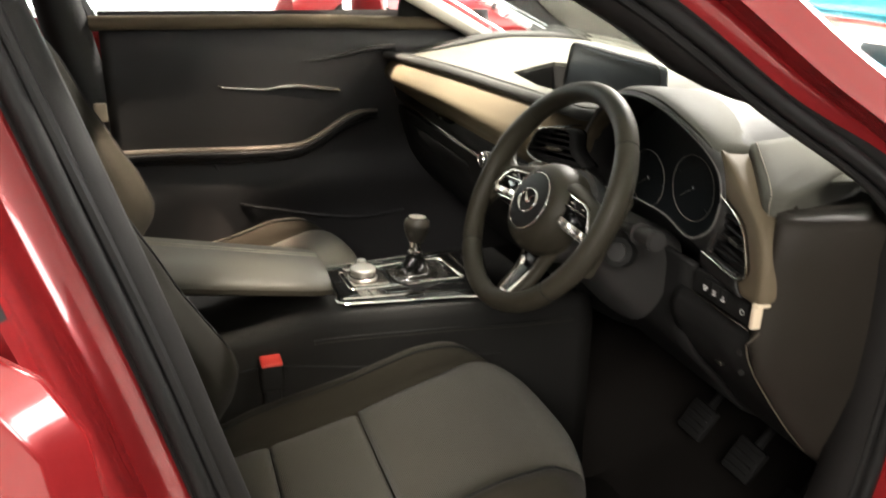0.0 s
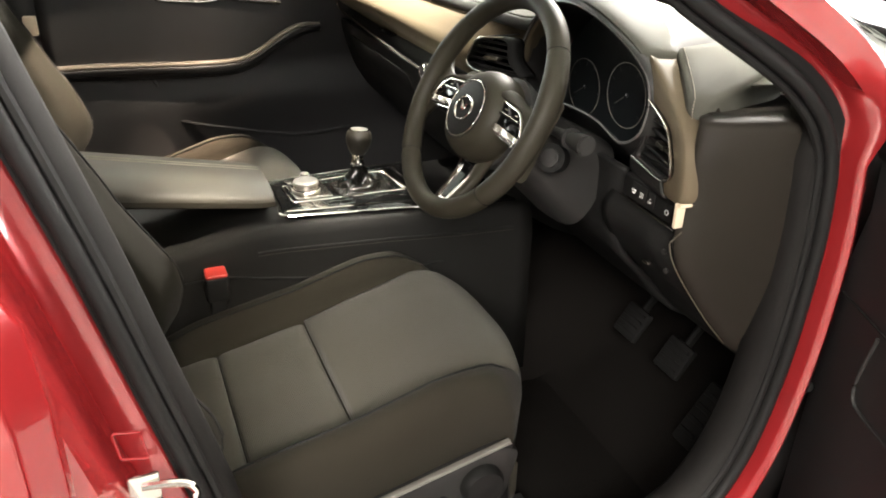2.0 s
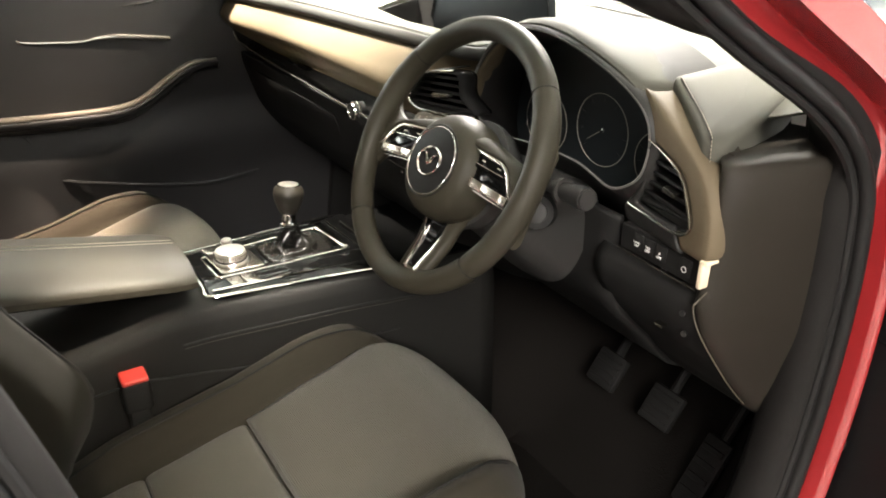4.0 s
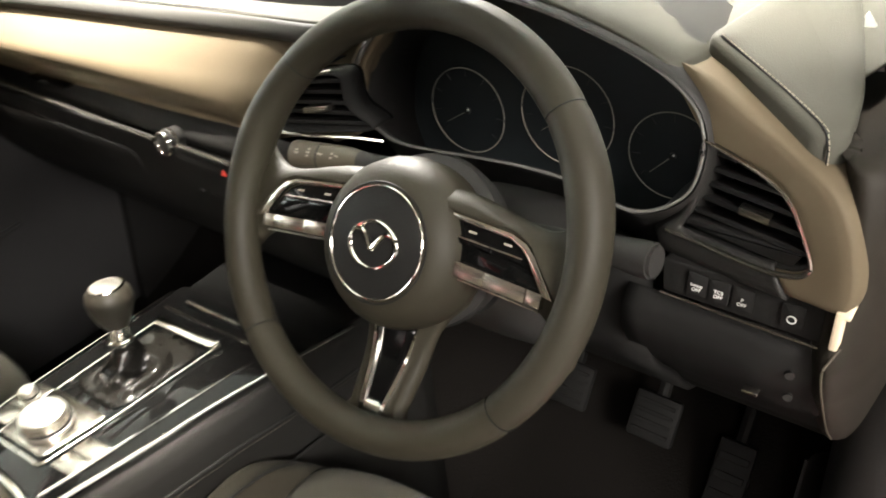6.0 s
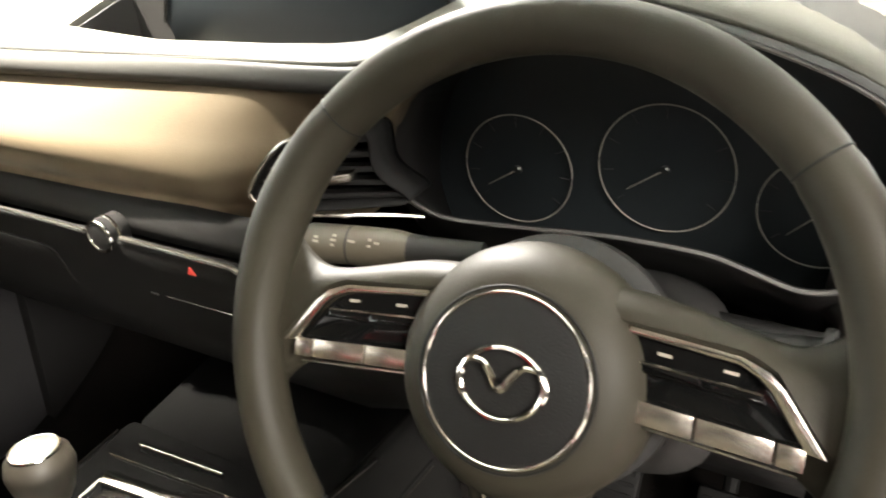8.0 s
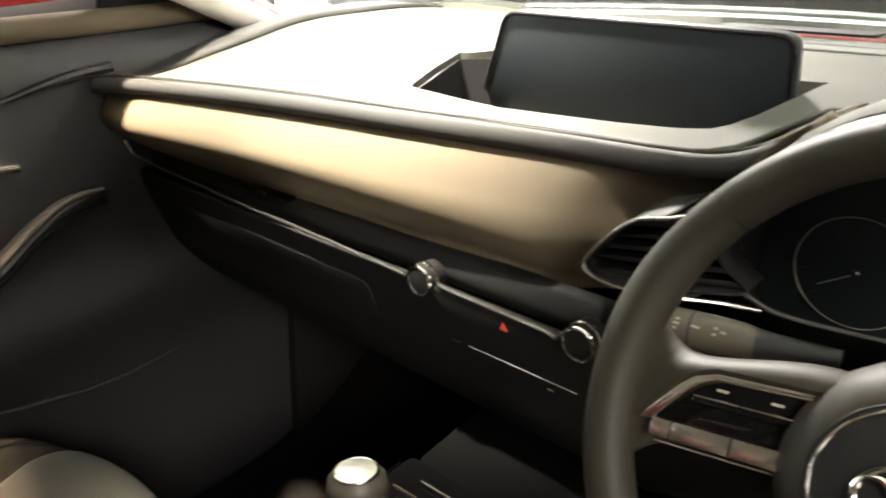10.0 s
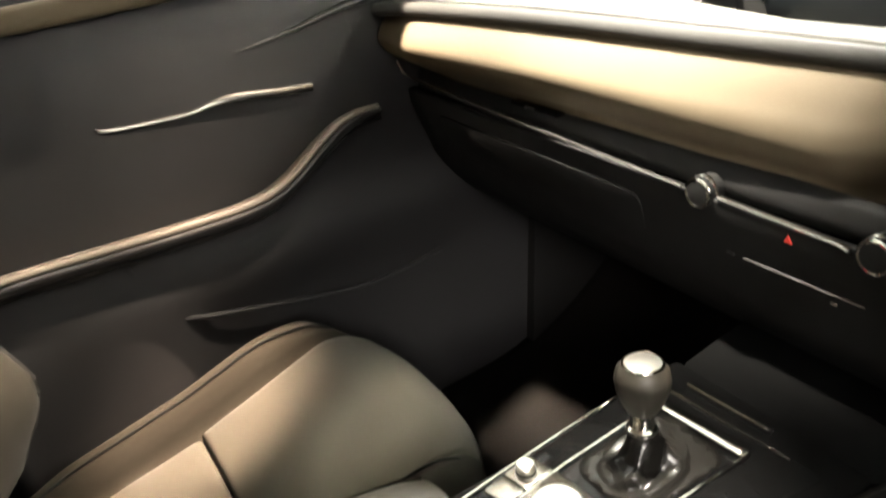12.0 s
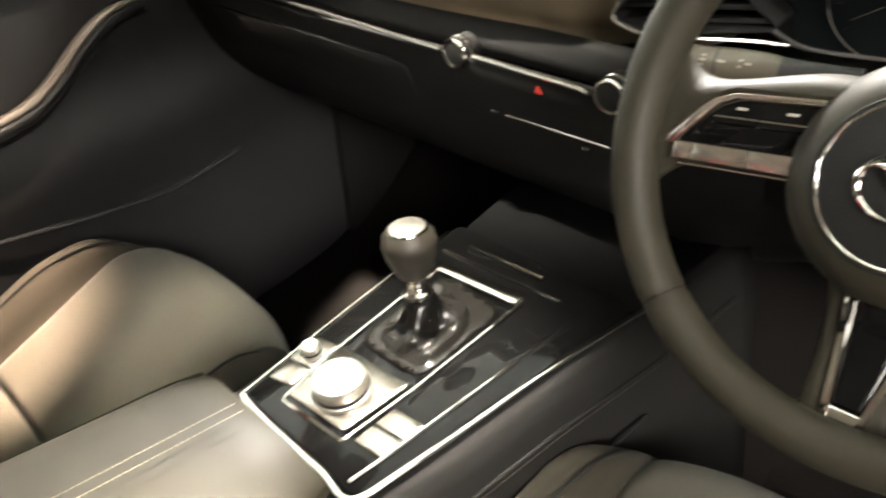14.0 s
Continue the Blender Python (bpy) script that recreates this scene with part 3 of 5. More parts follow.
rows = []
for x in [-0.72 + 0.04 * i for i in range(32)]:
    k = step(0.14, 0.2, x)
    rows.append(curve([(x, 0.123 + 0.08 * k, 0.886), (x, 0.126 + 0.08 * k, 0.86), (x, 0.145 + 0.06 * k, 0.80), (x, 0.165 + 0.05 * k, 0.75), (x, 0.22 + 0.06 * k, 0.68), (x, 0.34 + 0.028 * k, 0.60), (x, 0.56, 0.57)], 4))
part("lower_panel", grid(rows), BLACK, dash, "black lower dash and glovebox", 0.01)
part("glovebox_lid", slab(rounded([(-0.64, 0.117, 0.858), (-0.19, 0.117, 0.858), (-0.20, 0.157, 0.75), (-0.62, 0.157, 0.75)], 0.02), (0, -1, 0), 0.004, 0.002), BLACK, dash, "black glovebox lid")
part("hazard_mark", slab([(0.0055, 0.1137, 0.8690), (0.0145, 0.1137, 0.8690), (0.0100, 0.1130, 0.8775)], (0, -1, 0), 0.001), BELT, dash, "small red hazard triangle")
part("slot_edge", tube([(-0.049, 0.1262, 0.8240), (0.085, 0.1258, 0.8250)], 0.0009, 6), CHROME, dash)
part("socket", block(-0.071, -0.061, 0.1245, 0.130, 0.8220, 0.8250, 0.0008), DARKGREY, dash)
part("socket", block(0.050, 0.058, 0.1270, 0.132, 0.8125, 0.8160, 0.0008), CHROME, dash)


# centre vent, left of the binnacle
def vent(outline, y, name, slats, tab, back=0.05):
    """Outline in (x, z), facing the driver."""
    loop = rounded([(x, y, z) for x, z in outline], 0.012, 5)
    v = part(name, slab([q + Vector((0, back, 0)) for q in loop], (0, 1, 0), 0.004), PIANO, dash, "air vent with black slats and a chrome surround")
    part("vent_well", grid([loop + [loop[0]], [q + Vector((0, back, 0)) for q in loop] + [loop[0] + Vector((0, back, 0))]]), BLACK, v, "", 0.002)
    z0, z1 = min(q.z for q in loop), max(q.z for q in loop)
    for i in range(slats):
        z = z0 + (z1 - z0) * (i + 0.7) / (slats + 0.4)
        cut = []
        for a, b in zip(loop, loop[1:] + loop[:1]):
            if (a.z - z) * (b.z - z) < 0:
                cut.append(a.x + (b.x - a.x) * (z - a.z) / (b.z - a.z))
        if len(cut) >= 2:
            part("slat", block(min(cut) + 0.001, max(cut) - 0.001, y + 0.004, y + 0.03, z - 0.0022, z + 0.0022, 0.001, 1, Matrix.Translation((0, y, z)) @ pose(0, 0, 0, -14, 0, 0) @ Matrix.Translation((0, -y, -z))), BLACK, v)
    tx, tz, tw = tab
    part("vent_tab", block(tx - tw, tx + tw, y - 0.004, y + 0.008, tz - 0.0035, tz + 0.0035, 0.0015), SATIN, v, "satin chrome vent tab")
    return v, loop


v, loop = vent([(0.087, 0.957), (0.132, 1.004), (0.160, 1.0125), (0.190, 1.012), (0.190, 0.975), (0.214, 0.945), (0.122, 0.947)], 0.124, "centre_vent", 5, (0.168, 0.976, 0.010), back=0.03)


def swept(ob):
    """Draws the vent's end back to meet the instrument hood."""
    for c in ob.data.vertices:
        c.co.y += 0.85 * max(0.0, c.co.x - 0.152)
    for child in ob.children:
        swept(child)


swept(v)
part("vent_trim", tube(curve([(0.219, 0.176, 0.9345), (0.195, 0.155, 0.942), (0.160, 0.128, 0.948), (0.122, 0.1225, 0.947), (0.094, 0.1225, 0.953), (0.098, 0.1225, 0.969), (0.132, 0.1225, 1.004), (0.163, 0.130, 1.0125), (0.186, 0.148, 1.016)], 6), 0.0019, 8), STRIP, v, "thin chrome surround")
vm = Vector((0.145, 0, 0.978))
last = max(i for i, q in enumerate(loop) if q.x > 0.166)
side = [q for q in loop[last + 1:] + loop[:last + 1] if q.x <= 0.166]
hoodrows = []
for k, dy in ((0.98, 0.02), (1.0, 0.001), (1.03, -0.002), (1.06, 0.0), (1.09, 0.008), (1.11, 0.025), (1.11, 0.06)):
    hoodrows.append([Vector((vm.x + (q.x - vm.x) * (1 + (k - 1) * 0.9), q.y + dy + 0.85 * max(0.0, q.x - 0.152), vm.z + (q.z - vm.z) * k)) for q in side])
part("vent_hood", grid(hoodrows), BLACK, v, "rounded black vent housing", 0.002, 60)
VENT = [(0.556, 1.003), (0.588, 0.996), (0.614, 0.9885), (0.632, 0.977), (0.646, 0.955), (0.6555, 0.935), (0.655, 0.924), (0.644, 0.9155), (0.619, 0.910), (0.581, 0.9095), (0.534, 0.9085), (0.548, 0.935), (0.556, 0.968)]
v, loop = vent(VENT, 0.200, "side_vent", 6, (0.605, 0.9515, 0.0135))
C_TRIM = curve([(x, 0.1935, z) for x, z in VENT[:10]] + [(0.528, 0.1935, 0.9085)], 5)
part("vent_trim", tube(C_TRIM, [0.0016 + 0.0012 * step(0, 14, i) for i in range(len(C_TRIM))], 8, flat=0.8), SATIN, v, "tapered chrome surround")
part("vent_sill", slab(rounded([(0.530, 0.203, 0.9145), (0.640, 0.203, 0.9165), (0.648, 0.203, 0.931), (0.545, 0.203, 0.922)], 0.004), (0, 1, 0.1), 0.03, 0.002), BLACK, v)

# driver-side fascia round the side vent, one soft shell that rolls over into the end of the dash
OUTER = [(0.507, 1.050), (0.513, 1.0585), (0.537, 1.055), (0.580, 1.036), (0.636, 1.009), (0.664, 0.990), (0.681, 0.960), (0.689, 0.925), (0.686, 0.898), (0.655, 0.893), (0.600, 0.8885), (0.545, 0.8855), (0.524, 0.8875), (0.522, 0.905), (0.551, 0.935), (0.5565, 0.970), (0.556, 1.004), (0.541, 1.033)]
out_loop = [Vector((q.x, 0.2, q.z)) for q in curve([(x, 0.2, z) for x, z in OUTER], 5, True)]
ctr = Vector((0.600, 0.2, 0.955))


def reach(lp, d):
    """How far the loop lies from the vent's middle along d."""
    best = 0.01
    for p, q in zip(lp, lp[1:] + lp[:1]):
        e = q - p
        det = d.x * (-e.z) + e.x * d.z
        if abs(det) < 1e-9:
            continue
        rx, rz = p.x - ctr.x, p.z - ctr.z
        far = (rx * (-e.z) + e.x * rz) / det
        t = (d.x * rz - d.z * rx) / det
        if far > 0 and -0.001 <= t <= 1.001:
            best = max(best, far)
    return best


inner, outer = [], []
for i in range(96):
    a = 2 * math.pi * i / 96
    d = Vector((math.cos(a), 0, math.sin(a)))
    ri = reach(loop, d)
    ro = max(reach(out_loop, d), ri + 0.0015)
    inner.append(ctr + d * ri)
    outer.append(ctr + d * ro)
shell = []
for k, lift in ((0.0, 0.004), (0.0, -0.001), (0.10, -0.0018), (0.35, -0.0026), (0.65, -0.0026), (0.90, -0.0018), (1.0, 0.0005)):
    shell.append([a.lerp(b, k) + Vector((0, lift * min(1.0, (b - a).length / 0.02), 0)) for a, b in zip(inner, outer)])
for dy, push in ((0.012, 0.004), (0.04, 0.006), (0.09, 0.006)):
    shell.append([b + Vector((push * step(0.64, 0.68, b.x) - 0.010 * step(0.56, 0.53, b.x), dy, -dy * 0.04 * step(0.99, 1.02, b.z))) for b in outer])
turn = 96 - 15
shell = [r[turn:] + r[:turn + 1] for r in shell]
side_fascia = part("side_fascia", grid([r[:53] for r in shell]), BROWN, dash, "brown trim over the side vent", 0.004, 70)
vent_surround = part("vent_surround", grid([r[52:] for r in shell]), HOUSING, dash, "black lower surround of the side vent", 0.004, 70)


def turned_in(ob):
    """Turns the vent's face towards the driver's head."""
    for c in ob.data.vertices:
        c.co.y -= 0.25 * (c.co.x - 0.55)
    for child in ob.children:
        turned_in(child)


turned_in(v)
turned_in(side_fascia)
turned_in(vent_surround)

# switch panel and knee panel
SW = Vector((0.008, -0.006, 0.008))


def sw_panel(points, depth_dir, depth, r, corner):
    return slab(rounded([Vector(q) + SW for q in points], corner), depth_dir, depth, r)


part("switch_panel", sw_panel([(0.524, 0.194, 0.878), (0.674, 0.190, 0.880), (0.676, 0.186, 0.845), (0.528, 0.190, 0.846)], (0, 1, 0), 0.02, 0.002, 0.005), BLACK, dash, "black switch panel")
part("switch_panel_trim", tube([Vector(q) + SW for q in ((0.527, 0.187, 0.846), (0.60, 0.184, 0.8445), (0.664, 0.181, 0.8445))], 0.0016, 6), SATIN, dash)
for x in (0.559, 0.5785, 0.599, 0.640):
    y = 0.1915 - (x - 0.54) * 0.03
    part("switch", sw_panel([(x - 0.009, y, 0.874), (x + 0.009, y, 0.874), (x + 0.009, y - 0.002, 0.853), (x - 0.009, y - 0.002, 0.853)], (0, -1, 0.1), 0.0012, 0.0004, 0.002), BLACK, dash)


def words(body, place, size, parent, tilt=85):
    c = bpy.data.curves.new("lettering", "FONT")
    c.body, c.size, c.align_x, c.align_y, c.extrude = body, size, "CENTER", "CENTER", 0.00015
    tmp = bpy.data.objects.new("lettering", c)
    me = bpy.data.meshes.new_from_object(tmp)
    me.transform(pose(*place, tilt, 0, 0))
    me.materials.append(INK)
    ob = new("lettering", me)
    ob.parent, ob.matrix_parent_inverse = parent, Matrix.Translation(parent.location).inverted()
    return ob


for x, a in ((0.559, "i-stop"), (0.5785, "TCS"), (0.599, "P")):
    words(a, Vector((x, 0.1880 - (x - 0.54) * 0.03, 0.8635)) + SW, 0.0046, dash)
    words("OFF", Vector((x, 0.1876 - (x - 0.54) * 0.03, 0.8590)) + SW, 0.0046, dash)
part("switch_ring", tube([Vector((0.640 + 0.0035 * math.cos(a), 0.1845, 0.861 + 0.0035 * math.sin(a))) + SW for a in [2 * math.pi * i / 24 for i in range(24)]], 0.0005, 5, True), INK, dash)

rows = []
for x in [0.50 + 0.017 * i for i in range(12)]:
    e = step(0.64, 0.67, x)
    rows.append(curve([(x, 0.192 + 0.006 * e, 0.846), (x, 0.179 + 0.008 * e, 0.830), (x, 0.181 + 0.010 * e, 0.80), (x, 0.212 + 0.006 * e, 0.75), (x, 0.262, 0.70), (x, 0.318, 0.64), (x, 0.368, 0.60), (x, 0.56, 0.572)], 5))
part("knee_panel", grid(rows), BLACK, dash, "dark plastic panel under the wheel", 0.008)
part("latch", block(0.620, 0.634, 0.172, 0.182, 0.781, 0.785, 0.001), CHROME, dash)
for z in (0.812, 0.780):
    part("screw_cover", lathe([(0, 0), (0.004, 0), (0.004, 0.003), (0, 0.003)], pose(0.655, 0.181 + (0.812 - z) * 0.3, z, 90, 0, 10), 12), DARKGREY, dash)

# end cap of the dash, towards the door; its shade is in the darker brown
CAP_EDGE = [(0.60, 0.36), (0.64, 0.31), (0.70, 0.256), (0.791, 0.189), (0.837, 0.172), (0.866, 0.176), (0.90, 0.178), (0.95, 0.178), (0.985, 0.184), (1.03, 0.196)]
rows = []
for i in range(43):
    z = 0.60 + 0.402 * i / 42
    yf = along(CAP_EDGE, z)
    top = 0.010 * step(0.96, 1.03, z)
    rows.append(curve([(0.664 - top, yf + 0.020, z), (0.674 - top, yf + 0.002, z), (0.684 - top, yf - 0.002, z), (0.695 - top, yf + 0.008, z), (0.704 - top, yf + 0.028, z), (0.712 - top, yf + 0.065, z), (0.722, max(0.31, yf + 0.11), z), (0.734, max(0.40, yf + 0.14), z)], 4))
top_row = [Vector(q) for q in rows[-1]]
rows.append([Vector((q.x - 0.008, q.y + 0.006, 1.0085)) for q in top_row])
rows.append([Vector((0.655 + (q.x - 0.655) * 0.5, q.y + 0.02, 1.0105)) for q in top_row])
rows.append([Vector((0.610, q.y + 0.03, 1.007)) for q in top_row])
part("end_cap", grid(rows), SHADED_BROWN, dash, "brown dash end cover with its shade put into a darker colour", 0.006, 70)
tab = part("pull_tab", block(0.681, 0.6875, 0.162, 0.176, 0.864, 0.897, 0.0015), TAG, dash, "pale tab at the panel corner")
part("tab_top", block(0.681, 0.692, 0.162, 0.186, 0.895, 0.900, 0.0015), TAG, tab)
# seam line in a pale colour that stands for the edge's highlight
part("end_seam", tube(curve([(0.688, 0.176, 0.858), (0.683, 0.1695, 0.846), (0.6805, 0.166, 0.834), (0.683, 0.185, 0.791), (0.6835, 0.2535, 0.70), (0.684, 0.300, 0.648)], 6), 0.0011, 6), LIT_PLASTIC, dash, "seam edge with its highlight put into a lighter colour")

# stitched pad on the driver's side, a thick wedge with a chamfered rear end
PAD = [(0.528, 0.2500, 1.0685), (0.600, 0.2120, 1.0425), (0.636, 0.1930, 1.0280), (0.648, 0.1955, 1.0240), (0.657, 0.2100, 1.0235), (0.651, 0.2650, 1.0370), (0.632, 0.3300, 1.0530), (0.602, 0.420, 1.0760), (0.574, 0.45, 1.0890), (0.556, 0.37, 1.0860)]
pad_top = rounded([Vector(q) for q in PAD], 0.010, 4)
pad_mid = sum(pad_top, Vector()) / len(pad_top)
rows = []
for k, dz in ((0.0, 0.0045), (0.35, 0.0035), (0.7, 0.0018), (0.93, 0.0002), (0.985, -0.0025), (1.0, -0.0075), (1.0, -0.028), (0.995, -0.046), (0.98, -0.053), (0.90, -0.055)):
    rows.append([pad_mid.lerp(q, max(k, 0.01)) + Vector((0, 0, dz)) for q in pad_top])
pad = part("pad", grid(rows, False, True, True), DASH, dash, "padded stitched dash corner", 0, 75)
seam = [Vector(q) for q in ((0.540, 0.252, 1.0672), (0.606, 0.2190, 1.0425), (0.637, 0.2010, 1.0300), (0.6435, 0.1965, 1.0240), (0.647, 0.1930, 1.0130), (0.6475, 0.1945, 0.9980))]
part("pad_seam", tube(seam, 0.0010, 6), DARKGREY, pad)
stitches([q + Vector((0.0008, -0.0004, 0.0014)) for q in curve(seam, 5)], pad, 0.0045, 0.0032, 0.00055)

part("paper_tag", slab([(0.622, 0.372, 1.064), (0.622, 0.358, 1.064), (0.628, 0.362, 1.016), (0.645, 0.366, 1.016), (0.636, 0.374, 1.045)], (0.2, -1, 0), 0.001), INK, dash, "small white paper tag")

# instrument binnacle
OUT = [(0.168, 0.985), (0.171, 0.966), (0.186, 0.944), (0.222, 0.927), (0.283, 0.929), (0.329, 0.933), (0.375, 0.936), (0.430, 0.935), (0.461, 0.928), (0.494, 0.920), (0.521, 0.928), (0.545, 0.948), (0.555, 0.973), (0.556, 1.006), (0.540, 1.037), (0.492, 1.068), (0.410, 1.094), (0.343, 1.101), (0.278, 1.090), (0.222, 1.056), (0.184, 1.016)]
rim0 = curve([(x, 0.192 - 0.012 * step(1.02, 1.1, z), z) for x, z in OUT], 6, True)
mid = Vector((0.365, 0, 1.00))


def shrunk(loop, k, y):
    return [Vector((mid.x + (q.x - mid.x) * k, y, mid.z + (q.z - mid.z) * k)) for q in loop]


def about(loop, k, dy):
    return [Vector((mid.x + (q.x - mid.x) * k, q.y + dy, mid.z + (q.z - mid.z) * k)) for q in loop]




def sunk(loop, d):
    return [q - Vector((0, 0, d * step(1.01, 0.95, q.z))) for q in loop]


hood = part("binnacle", grid([sunk(shrunk(rim0, 1.0, 0.36), 0.10), sunk(about(rim0, 1.055, 0.05), 0.06), sunk(about(rim0, 1.050, 0.018), 0.012), about(rim0, 1.035, 0.004), about(rim0, 1.012, 0.0), about(rim0, 0.995, 0.004)], False, True), HOUSING, dash, "hooded dark instrument binnacle", 0.002, 60)
face = [Vector((mid.x + (q.x - mid.x) * 0.985, 0.2865, q.z - 0.020 - 0.060 * step(1.03, 0.95, q.z))) for q in rim0]
part("binnacle_well", grid([about(rim0, 0.994, 0.004), [a.lerp(b, 0.3) for a, b in zip(about(rim0, 0.988, 0.004), face)], face], False, True), HOUSING, dash, "", 0.001)
part("instrument_face", slab([q + Vector((0, 0.0005, 0)) for q in face], (0, 1, 0), 0.004), SCREEN, dash)
part("binnacle_trim", tube(about(rim0, 0.994, 0.001), 0.0015, 8, True), material("grey_ring_plastic", (0.10, 0.098, 0.092), 0.3), dash, "thin grey ring round the instruments")
for cx, cz, r, turn in ((0.251, 0.934, 0.050, 212), (0.378, 0.952, 0.054, 215), (0.494, 0.934, 0.045, 225)):
    g = part("gauge_ring", tube([(cx + r * math.cos(a), 0.284, cz + r * math.sin(a)) for a in [2 * math.pi * i / 56 for i in range(56)]], 0.0006, 6, True), LEGEND, dash, "thin ring of a round gauge")
    ca, sa = math.cos(radians(turn)), math.sin(radians(turn))
    part("needle", tube([(cx, 0.284, cz), (cx + r * 0.68 * ca, 0.284, cz + r * 0.68 * sa)], [0.0006, 0.0003], 6), LEGEND, g)
    part("needle_hub", lathe([(0, 0), (0.0035, 0), (0.0035, 0.003), (0, 0.003)], pose(cx, 0.286, cz, 90, 0, 0), 14), DARKGREY, g)
    # tiny white dot as a painted glint on the needle hub
    part("needle_glint", lathe([(0, 0), (0.0010, 0), (0.0010, 0.001), (0, 0.001)], pose(cx + 0.002, 0.283, cz + 0.002, 90, 0, 0), 8), INK, g)
    for i in range(9):
        a = math.radians(220 - i * 32)
        part("gauge_mark", block(-0.004, 0.004, -0.0004, 0.0004, -0.0004, 0.0004, 0, 1, Matrix.Translation((cx + r * 0.86 * math.cos(a), 0.2855, cz + r * 0.86 * math.sin(a))) @ Matrix.Rotation(-a, 4, "Y")), DARKGREY, g)
hood_top = []
for i in range(15):
    k = i / 14
    x = 0.222 + 0.318 * k
    zr = along(sorted((q.x, q.z) for q in rim0 if q.z > 0.99), x) + 0.008
    yr = 0.200 - 0.012 * step(1.02, 1.1, zr)
    hood_top.append(curve([(x, yr, zr - 0.002), (x, yr + 0.03, zr + 0.003), (x, 0.33, max(zr - 0.010, 1.05)), (x, 0.48, 1.064)], 5))
part("hood_cover", grid(hood_top), DASH, dash, "", 0.006)

# central screen
sc = rounded([(-0.248, 0.366, 0.980), (-0.184, 0.352, 1.1155), (0.1535, 0.352, 1.1115), (0.151, 0.366, 0.980)], 0.018, 5)
screen = part("screen", slab(sc, (0, 1, 0.12), 0.018, 0.004), SCREEN, dash, "dark switched-off wide display")
part("screen_rim", tube([q + Vector((0, -0.0005, 0)) for q in sc], 0.0022, 6, True), BLACK, screen)
part("demister_vent", slab(rounded([(-0.05, 0.60, 1.071), (0.14, 0.60, 1.071), (0.14, 0.64, 1.069), (-0.05, 0.64, 1.069)], 0.01), (0, 0, 1), 0.003), BLACK, dash)


# ---- centre console ----
console = thing("centre_console", (0, -0.1, 0.3), "black centre console with piano black gear panel and chrome edging", "console")
RIGHT = [(-0.60, 0.125), (-0.26, 0.118), (-0.05, 0.140), (0.08, 0.160), (0.24, 0.172)]
LEFT = [(-0.60, -0.125), (-0.26, -0.088), (0.08, -0.088), (0.24, -0.11)]
rows = []
for i in range(29):
    y = -0.62 + 0.86 * i / 28
    r, l = along(RIGHT, y), along(LEFT, y)
    h = 0.684 - 0.03 * step(-0.28, -0.5, y)
    rows.append([(r + 0.03, y, 0.30), (r + 0.022, y, 0.50), (r + 0.018, y, h - 0.06), (r + 0.012, y, h - 0.022), (r + 0.006, y, h - 0.006), (r - 0.004, y, h), (0.0, y, h), (l + 0.004, y, h), (l - 0.006, y, h - 0.006), (l - 0.018, y, h - 0.06), (l - 0.028, y, 0.30)])
part("body", grid(rows), material("black_console_vinyl", (0.008, 0.0077, 0.0072), 0.65, grain=0.2, grain_scale=800, spec=0.12), console, "dark padded console sides", 0.006)
part("side_seam", tube([(along(RIGHT, y) + 0.0165, y, 0.640) for y in [-0.30 + 0.5 * i / 20 for i in range(21)]], 0.0018, 6), BLACK, console)
stitches([(along(RIGHT, y) + 0.0185, y, 0.6345) for y in [-0.30 + 0.5 * i / 20 for i in range(21)]], console, mat=LID)
part("side_groove", tube(curve([(0.165, -0.55, 0.60), (0.16, -0.40, 0.615), (0.157, -0.30, 0.60), (0.165, -0.18, 0.585), (0.18, 0.05, 0.585)], 6), 0.002, 6), BLACK, console)

PLATE = [(-0.070, -0.236), (0.060, -0.238), (0.096, -0.242), (0.108, -0.228), (0.121, -0.10), (0.146, 0.055), (0.144, 0.075), (-0.094, 0.078), (-0.094, 0.03)]
pl = rounded([(x, y, 0.684) for x, y in PLATE], 0.010, 4)
panel = part("gear_panel", slab(pl, (0, 0, 1), 0.008, 0.002), PIANO, console, "glossy piano black gear panel")
edge = curve([(-0.095, 0.06, 0.693), (-0.086, -0.08, 0.693), (-0.073, -0.220, 0.693), (-0.066, -0.238, 0.693), (-0.02, -0.2425, 0.693), (0.060, -0.2435, 0.693), (0.094, -0.2475, 0.693), (0.107, -0.236, 0.693), (0.1125, -0.205, 0.693), (0.1225, -0.13, 0.692), (0.133, -0.04, 0.691), (0.150, 0.06, 0.690), (0.163, 0.14, 0.686)], 6)
part("panel_edge", tube(edge, [0.0012 + 0.0022 * step(10, 18, i) - 0.0004 * step(38, 48, i) for i in range(len(edge))], 8, flat=0.8), BRIGHT, console, "polished chrome edge")
FRAME = [(-0.034, -0.217), (0.050, -0.212), (0.0545, -0.128), (0.0555, 0.021), (-0.055, 0.014), (-0.046, -0.128)]
part("gear_frame", tube(rounded([(x, y, 0.6935) for x, y in FRAME], 0.007, 4), 0.0020, 8, True, flat=0.9), BRIGHT, panel, "chrome frame round gear lever and dial")
part("front_lip", slab(rounded([(-0.055, 0.014, 0.693), (0.0555, 0.021, 0.693), (0.053, 0.006, 0.693), (-0.050, -0.001, 0.693)], 0.004), (0, 0, 1), 0.006, 0.002), BRIGHT, panel, "broad bright front lip")
